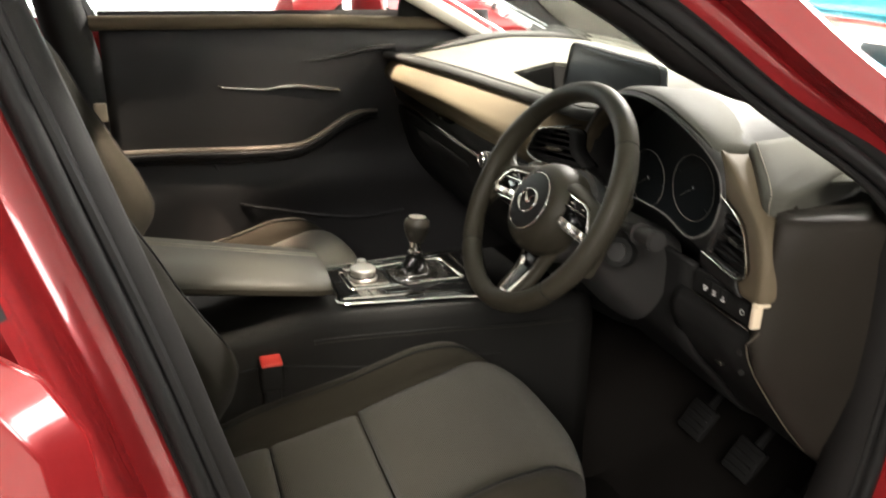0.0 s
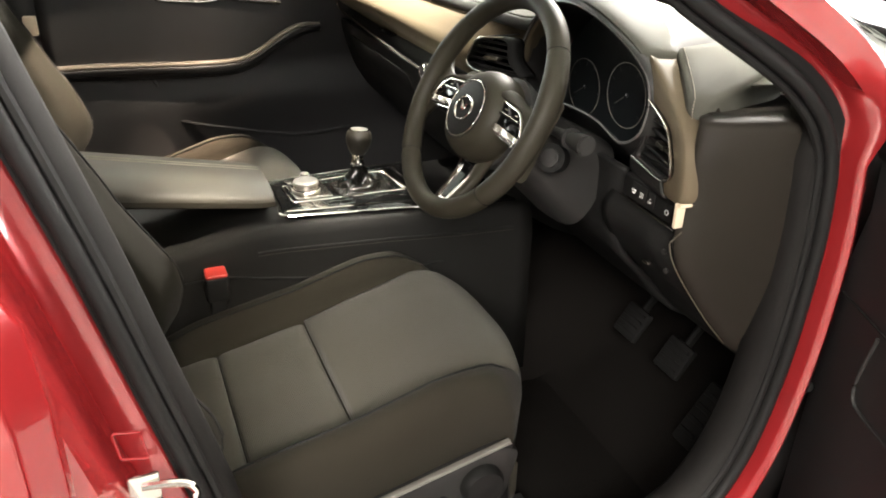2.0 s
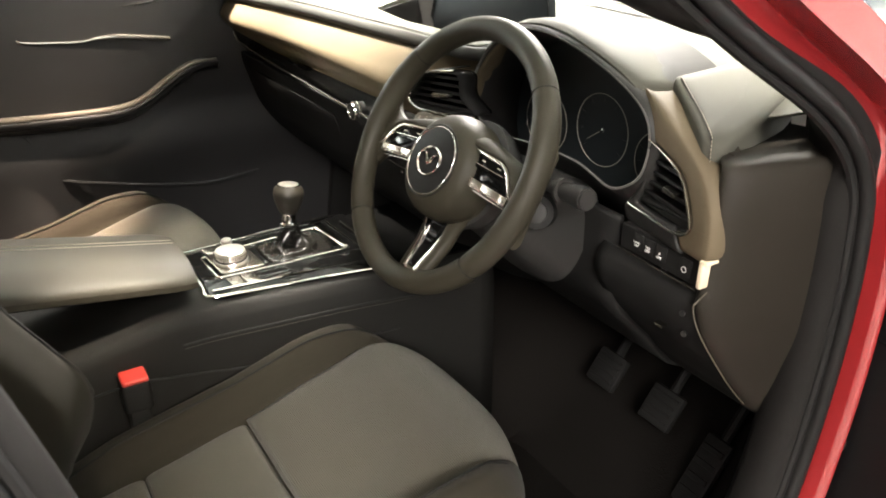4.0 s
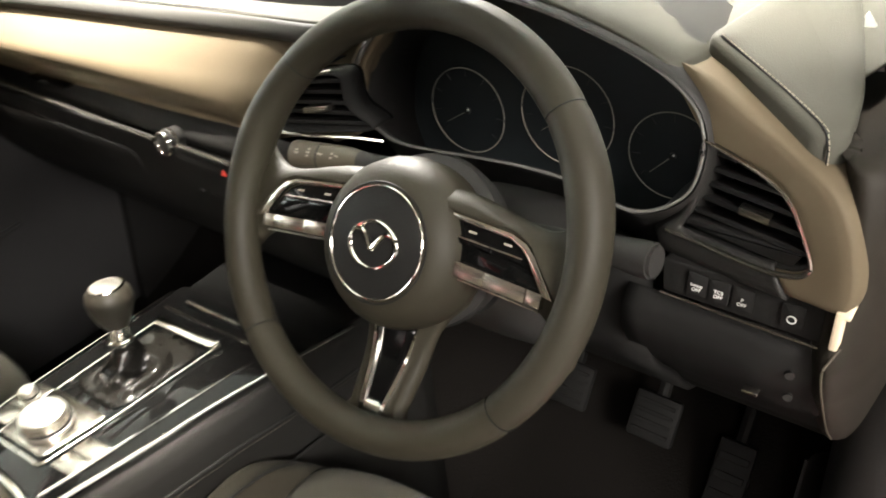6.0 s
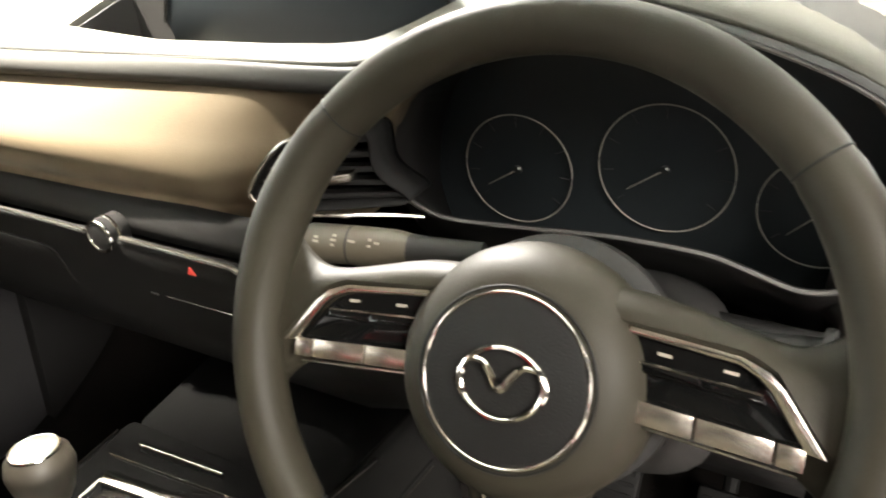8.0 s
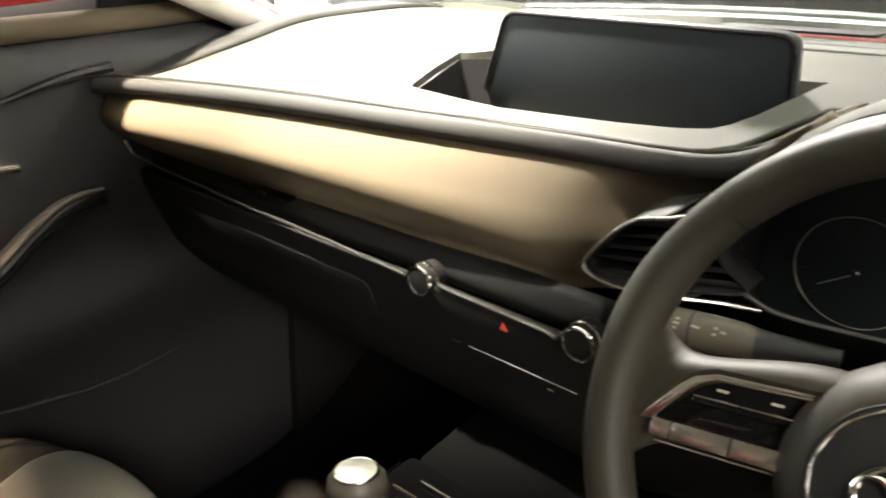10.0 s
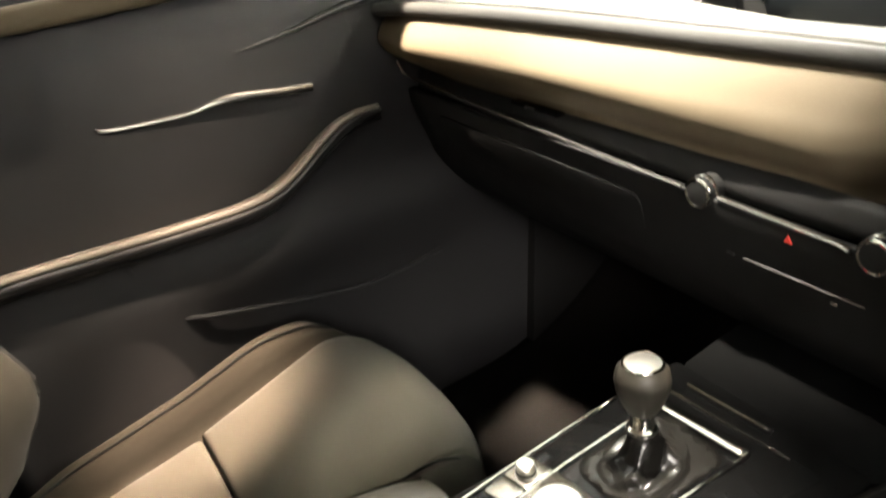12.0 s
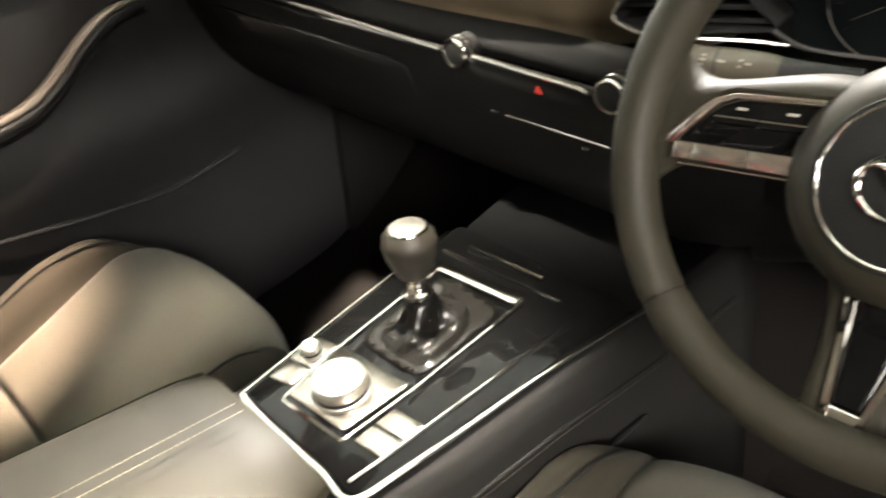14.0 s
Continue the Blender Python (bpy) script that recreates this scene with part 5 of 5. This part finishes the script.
part("pocket_lip", tube(curve([(-0.727, -0.402, 0.758), (-0.723, -0.386, 0.728), (-0.719, -0.345, 0.645), (-0.717, -0.325, 0.631), (-0.716, -0.274, 0.6176), (-0.715, -0.121, 0.5835), (-0.716, 0.0, 0.567), (-0.724, 0.131, 0.5734)], 6), 0.0045, 8), DOORCARD, pdoor, "rim of the door pocket")
lv = curve([(-0.727, -0.372, 0.957), (-0.724, -0.36, 0.950), (-0.722, -0.30, 0.945), (-0.720, -0.245, 0.943), (-0.718, -0.21, 0.948), (-0.717, -0.17, 0.9475), (-0.717, -0.10, 0.938), (-0.719, -0.053, 0.933)], 6)
part("lever", tube(lv, [0.0028 + 0.0022 * step(18, 30, i) for i in range(len(lv))], 8, flat=1.3), CHROME, pdoor, "slim chrome door lever")
part("lever_recess", slab(rounded([(-0.734, -0.16, 0.932), (-0.734, -0.06, 0.922), (-0.734, -0.07, 0.912), (-0.734, -0.14, 0.918)], 0.006), (1, 0, 0), 0.003), BLACK, pdoor)
part("lock_mark", block(-0.735, -0.731, -0.152, -0.148, 0.954, 0.966, 0), BELT, pdoor, "small red lock mark")
part("crease", tube(curve([(-0.742, -0.45, 1.00), (-0.735, -0.25, 1.005), (-0.728, -0.10, 1.015), (-0.72, 0.03, 1.04), (-0.712, 0.10, 1.046)], 6), [0.003 + 0.011 * step(8, 24, i) for i in range(25)], 8, flat=0.6), DOORCARD, pdoor)
part("outer_skin", slab([(-0.86, -0.80, 0.36), (-0.86, 0.34, 0.36), (-0.86, 0.34, 1.08), (-0.84, 0.34, 1.10), (-0.84, -0.80, 1.12), (-0.86, -0.80, 1.10)], (-1, 0, 0), 0.02, 0.004), RED, pdoor, "red painted outer skin")
part("window", grid([[(-0.80, y, 1.09), (-0.77, y, 1.22), (-0.70, y, 1.38)] for y in (-0.80, -0.4, 0.0, 0.13)]), GLASS, pdoor, "clear side window", 0.004).visible_shadow = False
part("mirror_sail", slab([(-0.76, 0.12, 1.10), (-0.735, 0.13, 1.20), (-0.755, 0.31, 1.085)], (-1, 0, 0), 0.02, 0.003), BLACK, pdoor, "black corner panel at the mirror")
part("frame", tube([(-0.80, -0.66, 1.11), (-0.79, -0.70, 1.2), (-0.70, -0.76, 1.38)], 0.022, 8), BLACK, pdoor)
part("mirror_head", block(-1.10, -0.94, 0.04, 0.15, 1.055, 1.18, 0.03, 4), RED, pdoor, "red door mirror cap")
part("mirror_arm", tube([(-0.82, 0.14, 1.08), (-0.96, 0.11, 1.09)], 0.018, 8), BLACK, pdoor)


def road_wheel(owner, wm):
    part("wheel_arch", lathe([(0, -0.1), (0.43, -0.1), (0.43, 0.115), (0.40, 0.125), (0, 0.125)], wm, 36), BLACK, owner, "black plastic wheel arch")
    w = part("wheel", lathe([(0.22, -0.1), (0.33, -0.1), (0.352, -0.07), (0.352, 0.10), (0.335, 0.135), (0.25, 0.145), (0.235, 0.12), (0.22, 0.10)], wm, 40), TYRE, owner, "road wheel with silver alloy rim")
    part("rim", lathe([(0.20, 0.05), (0.235, 0.11), (0.25, 0.148), (0.243, 0.15), (0.225, 0.115), (0.19, 0.05)], wm, 36), CHROME, w)
    part("disc", lathe([(0, 0.03), (0.2, 0.03), (0.2, 0.04), (0, 0.04)], wm, 24), DARKGREY, w)
    part("hub_cap", lathe([(0, 0.09), (0.06, 0.09), (0.055, 0.115), (0, 0.12)], wm, 20), CHROME, w)
    for i in range(10):
        a = 2 * math.pi * i / 10
        part("rim_spoke", tube([wm @ Vector((0.04 * math.cos(a), 0.04 * math.sin(a), 0.105)), wm @ Vector((0.235 * math.cos(a + 0.12), 0.235 * math.sin(a + 0.12), 0.125))], [0.022, 0.014], 6), CHROME, w)


# ---- car body round the driver's opening ----
body = thing("car_body", (0, 0, 0.15), "red car body with open driver's doorway", "car")
LOOP = curve([(0.665, -0.32, 1.405), (0.69, -0.20, 1.345), (0.715, -0.05, 1.268), (0.728, 0.105, 1.168), (0.740, 0.265, 1.072), (0.748, 0.338, 0.99), (0.754, 0.356, 0.89), (0.758, 0.356, 0.76), (0.761, 0.342, 0.62), (0.767, 0.304, 0.49), (0.772, 0.24, 0.405), (0.774, 0.15, 0.365), (0.774, -0.02, 0.358), (0.774, -0.22, 0.358), (0.774, -0.36, 0.385), (0.768, -0.425, 0.48), (0.760, -0.468, 0.66), (0.750, -0.510, 0.82), (0.740, -0.548, 0.965), (0.725, -0.600, 1.14), (0.69, -0.648, 1.30), (0.665, -0.645, 1.385), (0.655, -0.58, 1.425), (0.655, -0.45, 1.425)], 6, True)
LOOP = [q + Vector((0, -0.006, 0)) for q in LOOP]
MID = Vector((0.73, -0.086, 0.85))


def band(prof):
    """A strip round the doorway: (outward, sideways) steps from the loop."""
    rows, k = [], len(LOOP)
    for i, q in enumerate(LOOP):
        d = (LOOP[(i + 1) % k] - LOOP[i - 1]).normalized()
        n = Vector((1, 0, 0)).cross(d)
        n.normalize()
        if n.dot(q - MID) < 0:
            n = -n
        rows.append([q + n * a + Vector((1, 0, 0)) * b for a, b in (prof(q) if callable(prof) else prof)])
    return rows


def trim_profile(q):
    """Slimmer where the windscreen pillar meets the dash."""
    h = step(0.02, 0.14, q.y) * step(0.96, 1.03, q.z)
    g = 1 - 0.72 * h
    return [(-0.004, -0.002), (-0.020 * g, -0.010), (-0.028 * g + 0.008 * h, -0.028), (-0.026 * g + 0.022 * h, -0.055), (0.030 * h, -0.075), (0.05, -0.08)]


part("inner_trim", grid(band(trim_profile), True), material("pillar_trim_plastic", (0.008, 0.0074, 0.007), 0.65, grain=0.3, grain_scale=800, spec=0.12), body, "dark inner doorway trim", 0.004, 60)
part("door_seal", tube([q + Vector((0.004, 0, 0)) for q in LOOP], 0.0095, 10, True), RUBBER, body, "black rubber door seal")
part("door_seal", tube([r[0] for r in band([(-0.013, -0.004)])], 0.006, 8, True), RUBBER, body)


def flange(q):
    front = step(0.10, 0.30, q.y)
    pil = step(0.95, 1.08, q.z) * step(-0.25, 0.0, q.y)
    rear = step(-0.38, -0.46, q.y)
    slim = front * step(1.02, 0.95, q.z)
    e = 0.026 + 0.012 * rear - 0.014 * slim
    prof = [(0.004, 0.0), (e * 0.55, 0.002), (e, 0.006), (e + 0.006, 0.016), (e + 0.010 + 0.004 * rear, 0.045 + 0.015 * rear), (e + 0.018 + 0.006 * pil + 0.006 * rear, 0.060 + 0.03 * rear - 0.012 * pil), (e + 0.035 + 0.008 * pil + 0.03 * rear, 0.066 + 0.035 * rear - 0.012 * pil), (e + 0.06 - 0.002 * pil + 0.05 * rear, 0.060 + 0.035 * rear - 0.03 * pil), (e + 0.07 - 0.008 * pil + 0.08 * rear, 0.02 - 0.03 * pil)]
    return [(a - 0.70 * slim * max(0.0, a - 0.012), b * (1 - 0.45 * slim)) for a, b in prof]


part("door_aperture", grid(band(flange), True), RED, body, "glossy red painted door aperture", 0.004, 50)
part("aperture_groove", tube([r[0] for r in band(lambda q: [(0.034 + 0.012 * step(-0.38, -0.46, q.y), 0.012)])][84:126], 0.0035, 6), RED, body)
# black strip laid over the red where shade falls beside the seal
part("seal_gap", grid(band(lambda q: [(0.003, 0.003), (0.008 + 0.010 * step(0.10, 0.30, q.y), 0.006), (0.012 + 0.013 * step(0.10, 0.30, q.y), 0.0085), (0.012 + 0.013 * step(0.10, 0.30, q.y), 0.002)]), True), RUBBER, body, "black strip standing for the shade beside the seal", 0.001, 60)
# striker on the rear pillar
st = part("striker_plate", block(0.800, 0.8045, -0.548, -0.518, 0.712, 0.762, 0.002, 2), BRIGHT, body, "bright metal door striker")
part("striker_loop", tube(curve([(0.805, -0.535, 0.722), (0.812, -0.50, 0.722), (0.815, -0.488, 0.728), (0.815, -0.488, 0.742), (0.812, -0.50, 0.750), (0.805, -0.535, 0.750)], 4), 0.0042, 8), BRIGHT, st)
part("pillar_cover", tube(rounded([(0.8135, -0.548, 0.795), (0.8135, -0.524, 0.79), (0.8135, -0.528, 0.822), (0.8135, -0.552, 0.826)], 0.003), 0.0012, 6, True), RED, body)

# rear door, closed, beside the rear pillar
rd = part("rear_door", grid([curve([(0.86, y0 + 0.03, z), (0.885, y0 + 0.004, z), (0.892, y0 - 0.01, z), (0.905, y0 - 0.10, z), (0.912, y0 - 0.45, z), (0.90, y0 - 0.9, z)], 4) for y0, z in ((-0.64, 0.35), (-0.622, 0.60), (-0.615, 0.80), (-0.615, 0.90), (-0.622, 0.98), (-0.645, 1.03), (-0.69, 1.07))]), RED, body, "closed red rear door", 0.012, 60)
part("rear_window_frame", tube([(0.86, -0.66, 1.07), (0.82, -0.70, 1.22), (0.74, -0.74, 1.40)], 0.03, 8), BLACK, body)
# sill, front wing and bonnet
part("sill_plate", slab(rounded([(0.70, -0.36, 0.352), (0.70, 0.30, 0.352), (0.765, 0.30, 0.356), (0.765, -0.36, 0.356)], 0.01), (0, 0, 1), 0.006, 0.002), BLACK, body)
part("sill", block(0.72, 0.90, -0.6, 0.50, 0.18, 0.34, 0.03, 3), RED, body)
wing = []
for i in range(14):
    y = 0.50 + 1.25 * i / 13
    zt = along([(0.5, 0.985), (0.9, 0.965), (1.4, 0.90), (1.75, 0.80)], y)
    wing.append(curve([(0.90, y, 0.30), (0.915, y, 0.60), (0.90, y, zt - 0.10), (0.84, y, zt - 0.01), (0.74, y, zt + 0.012), (0.66, y, zt + 0.012)], 4))
part("front_wing", grid(wing), RED, body, "glossy red front wing", 0.01, 60)
bon = []
for i in range(21):
    x = -0.80 + 1.60 * i / 20
    c = 1 - (x / 0.85) ** 2
    bon.append([(x, y, along([(0.88, 0.985), (1.2, 0.965), (1.6, 0.90), (1.85, 0.78)], y) + 0.035 * c + 0.012 * math.exp(-((abs(x) - 0.62) / 0.05) ** 2)) for y in [0.88 + 0.97 * j / 16 for j in range(17)]])
part("bonnet", grid(bon), RED, body, "red bonnet seen through the windscreen", 0.01, 60)
part("cowl", grid([[(x, 0.74, 1.015 + 0.02 * (1 - x * x)), (x, 0.80, 1.0 + 0.02 * (1 - x * x)), (x, 0.90, 0.985 + 0.03 * (1 - x * x))] for x in [-0.8 + 0.1 * i for i in range(17)]]), BLACK, body, "black plastic scuttle below the windscreen", 0.01)
for a, b in (((0.45, 0.86, 1.025), (-0.15, 0.80, 1.055)), ((-0.25, 0.88, 1.02), (-0.65, 0.82, 1.03))):
    part("wiper", tube([a, b], 0.008, 6), BLACK, body)
ws = []
for i in range(17):
    u = 2 * i / 16 - 1
    ws.append([(u * (0.72 - 0.16 * t), 0.80 - 0.16 * u * u - 0.98 * t, 1.02 + 0.012 * (1 - u * u) + 0.46 * t - 0.03 * t * t) for t in [j / 10 for j in range(11)]])
part("windscreen", grid(ws), GLASS, body, "clear windscreen", 0.005).visible_shadow = False
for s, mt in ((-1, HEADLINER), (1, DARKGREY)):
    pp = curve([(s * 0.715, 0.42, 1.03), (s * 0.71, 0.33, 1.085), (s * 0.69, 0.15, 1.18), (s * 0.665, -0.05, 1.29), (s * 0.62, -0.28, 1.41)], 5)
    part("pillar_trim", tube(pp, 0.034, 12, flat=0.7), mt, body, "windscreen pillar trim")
part("pillar_skin", tube(curve([(-0.80, 0.52, 1.0), (-0.775, 0.30, 1.12), (-0.74, 0.05, 1.25), (-0.68, -0.25, 1.42)], 5), 0.035, 12), RED, body, "red windscreen pillar")
roof = []
for i in range(13):
    u = 2 * i / 12 - 1
    roof.append([(u * 0.64, y, 1.47 + 0.03 * (1 - u * u) - 0.04 * step(-0.4, -0.2, y)) for y in (-0.20, -0.3, -0.5, -0.9, -1.4, -1.9)])
part("roof", grid(roof), RED, body, "", 0.01)
part("headliner", grid([[Vector(q) - Vector((0, 0, 0.02)) for q in r] for r in roof]), HEADLINER, body, "pale headliner", 0.008)
for s in (-1, 1):
    part("roof_rail", tube([(s * 0.665, -0.2, 1.43), (s * 0.665, -0.6, 1.455), (s * 0.66, -1.2, 1.45), (s * 0.64, -1.9, 1.38)], 0.04, 10), RED, body)
    if s < 0:
        part("centre_pillar", tube([(s * 0.78, -0.66, 0.36), (s * 0.775, -0.685, 0.95), (s * 0.745, -0.73, 1.2), (s * 0.67, -0.80, 1.42)], 0.055, 10), DARKGREY, body)
part("rear_bulkhead", slab(rounded([(-0.72, -1.55, 0.3), (0.72, -1.55, 0.3), (0.70, -1.75, 1.15), (-0.70, -1.75, 1.15)], 0.05), (0, -1, 0), 0.12, 0.03), CLOTH, body, "grey cloth rear seat back")
for s in (-1, 1):
    part("rear_side", slab([(s * 0.84, -0.8, 0.3), (s * 0.84, -2.0, 0.3), (s * 0.82, -2.0, 1.1), (s * 0.84, -0.8, 1.1)], (s, 0, 0), 0.04, 0.01), RED, body)
# unseen black panels added so the red sides don't mirror in the trim
for s in (-1, 1):
    part("rear_lining", slab([(s * 0.80, -0.82, 0.3), (s * 0.80, -1.98, 0.3), (s * 0.785, -1.98, 1.1), (s * 0.80, -0.82, 1.1)], (s, 0, 0), 0.02, 0.005), BLACK, body, "unseen dark panel added to keep red out of reflections")
part("sill_strip", tube([(-0.725, -0.63, 0.507), (-0.715, -0.54, 0.494)], 0.006, 8), SILVER, body, "bright sill strip")
part("anchor", block(-0.722, -0.702, -0.672, -0.642, 0.88, 0.925, 0.004), TAG, body, "pale belt guide on the far pillar")

# nose, far wing, tail and wheels
nose = []
for i in range(17):
    x = -0.84 + 1.68 * i / 16
    b = 0.10 * (x / 0.84) ** 4
    nose.append(curve([(x, 1.83 - b, 0.80), (x, 1.93 - b, 0.70), (x, 1.97 - b, 0.50), (x, 1.92 - b, 0.26)], 4))
part("nose", grid(nose), RED, body, "red front bumper", 0.01, 60)
part("front_wing", grid([[(-q[0], q[1], q[2]) for q in r] for r in wing]), RED, body, "glossy red front wing", 0.01, 60)
part("tailgate", grid([curve([(x, -1.90, 1.42), (x, -2.06, 1.08), (x, -2.10, 0.70), (x, -2.05, 0.28)], 4) for x in [-0.80 + 0.2 * i for i in range(9)]]), RED, body, "red tailgate", 0.02, 60)
for y in (1.2, -1.45):
    for sd in (-1, 1):
        road_wheel(body, Matrix.Translation((sd * 0.77, y, 0.352)) @ pose(0, 0, 0, 0, 90 * sd, 0))

# front door, standing open
fd = thing("driver_door", (0.84, 0.45, 0.4), "open driver's door with dark inner trim", "car door")
DM = Matrix.Translation((0.788, 0.452, 0)) @ pose(0, 0, 0, 0, 0, 68)


def on_door(d, z, out=0.0):
    """A point d metres from the hinge on the inner face."""
    return DM @ Vector((-0.055 - out, -d, z))


DX = DM.to_3x3() @ Vector((1, 0, 0))
part("door_card", slab([on_door(d, z) for d, z in ((0.0, 0.32), (0.95, 0.32), (1.05, 0.95), (0.05, 0.985), (0.012, 0.97), (0.02, 0.90), (0.0, 0.80))], DX, 0.05, 0.010), DOORCARD, fd, "dark plastic door card")
part("outer_skin", slab([DM @ Vector((-0.003, -d, z)) for d, z in ((0.02, 0.30), (1.0, 0.30), (1.08, 0.98), (0.02, 1.0))], DX, 0.045, 0.015), RED, fd, "red painted outer skin")
part("card_crease", tube([on_door(d, 0.776 - 0.01 * d, 0.001) for d in (0.02, 0.3, 0.6, 0.95)], 0.0016, 6), BLACK, fd)
part("pocket_rim", tube(curve([on_door(d, z, 0.002) for d, z in ((0.124, 0.765), (0.114, 0.723), (0.108, 0.680), (0.118, 0.658), (0.16, 0.655), (0.40, 0.665), (0.75, 0.69))], 6), 0.0030, 8), DARKGREY, fd, "moulded rim of the pull pocket")
part("pocket", slab(rounded([on_door(d, z, 0.012) for d, z in ((0.05, 0.33), (0.90, 0.33), (0.90, 0.47), (0.30, 0.47), (0.06, 0.44))], 0.03), DX, 0.014, 0.005), DARKGREY, fd, "dark door pocket")
part("belt_top", tube([on_door(d, 0.985, -0.01) for d in (0.0, 0.02, 0.5, 1.03)], [0.012, 0.02, 0.02, 0.02], 10), BLACK, fd)
part("check_bolt", lathe([(0, 0), (0.010, 0), (0.008, 0.008), (0.004, 0.012), (0, 0.012)], pose(0.778, 0.385, 0.612, 90, 0, 30), 14), BLACK, fd)


# ---- other cars in the showroom ----
def parked_car(name, place, turn, paint, label):
    c = thing(name, place, label, "car", "parked cars")
    m = Matrix.Translation(place) @ pose(0, 0, 0, 0, 0, turn)

    def at(x, y, z):
        return m @ Vector((x, y, z))
    rows = []
    L = [(-2.15, 0.45, 0.60, 0.55), (-2.05, 0.82, 0.95, 0.80), (-1.6, 0.88, 1.02, 0.84), (-0.8, 0.90, 1.02, 0.86), (0.3, 0.90, 1.0, 0.87), (1.0, 0.90, 0.97, 0.87), (1.6, 0.88, 0.90, 0.84), (2.05, 0.80, 0.74, 0.70), (2.2, 0.5, 0.62, 0.45)]
    for x, w, h, s in L:
        rows.append([at(x, -w, 0.25), at(x, -w, 0.5), at(x, -s, h - 0.06), at(x, -s + 0.06, h), at(x, 0, h + 0.03), at(x, s - 0.06, h), at(x, s, h - 0.06), at(x, w, 0.5), at(x, w, 0.25)])
    part("body", grid(rows, False, True, True), paint, c, "", 0, 50, 1)
    cab = []
    for x, w, h in ((-1.95, 0.70, 1.0), (-1.6, 0.64, 1.38), (-0.9, 0.62, 1.5), (0.0, 0.62, 1.52), (0.4, 0.63, 1.46), (1.15, 0.72, 1.0)):
        cab.append([at(x, -0.80, 0.95), at(x, -w - 0.02, h - 0.08), at(x, -w + 0.1, h), at(x, w - 0.1, h), at(x, w + 0.02, h - 0.08), at(x, 0.80, 0.95)])
    part("cabin", grid(cab, False, True, True), TINT, c, "dark glazed cabin", 0, 50, 1)
    for sy in (-1, 1):
        part("sill_trim", slab([at(-1.0, sy * 0.90, 0.22), at(1.0, sy * 0.90, 0.22), at(1.0, sy * 0.92, 0.40), at(-1.0, sy * 0.92, 0.40)], m.to_3x3() @ Vector((0, sy, 0)), 0.03, 0.01), CHROME, c, "silver sill trim")
        for x in (-1.33, 1.33):
            wm = m @ Matrix.Translation((x, sy * 0.80, 0.35)) @ pose(0, 0, 0, -90 * sy, 0, 0)
            road_wheel(c, wm)
    for sy in (-0.6, 0.6):
        part("headlamp", block(2.0, 2.12, sy - 0.16, sy + 0.16, 0.66, 0.76, 0.03, 2, m), TINT, c)
        part("tail_lamp", block(-2.14, -2.03, sy - 0.18, sy + 0.18, 0.82, 0.92, 0.03, 2, m), BELT, c)
    return c


parked_car("parked_car", (-4.22, 6.24, 0.356), -6.6, TEAL, "teal sport utility car with silver alloy wheels parked across the showroom")
parked_car("parked_car", (-7.5, 2.6, 0), 100, RED, "red car parked on the far side of the showroom")

# low display stand under the teal car
PM = Matrix.Translation((-4.22, 6.23, 0)) @ pose(0, 0, 0, 0, 0, -6.6)
plinth = thing("display_plinth", (-4.22, 6.23, 0), "white display stand with a red edge strip under a car", "display stand")
part("deck", block(-2.7, 2.7, -1.31, 1.31, 0.0, 0.354, 0.01, 2, PM), FLOOR, plinth)
for s in (-1, 1):
    part("edge_strip", block(-2.7, 2.7, s * 1.33 - 0.015, s * 1.33 + 0.015, 0.26, 0.35, 0.006, 2, PM), BELT, plinth, "glossy red edge strip")
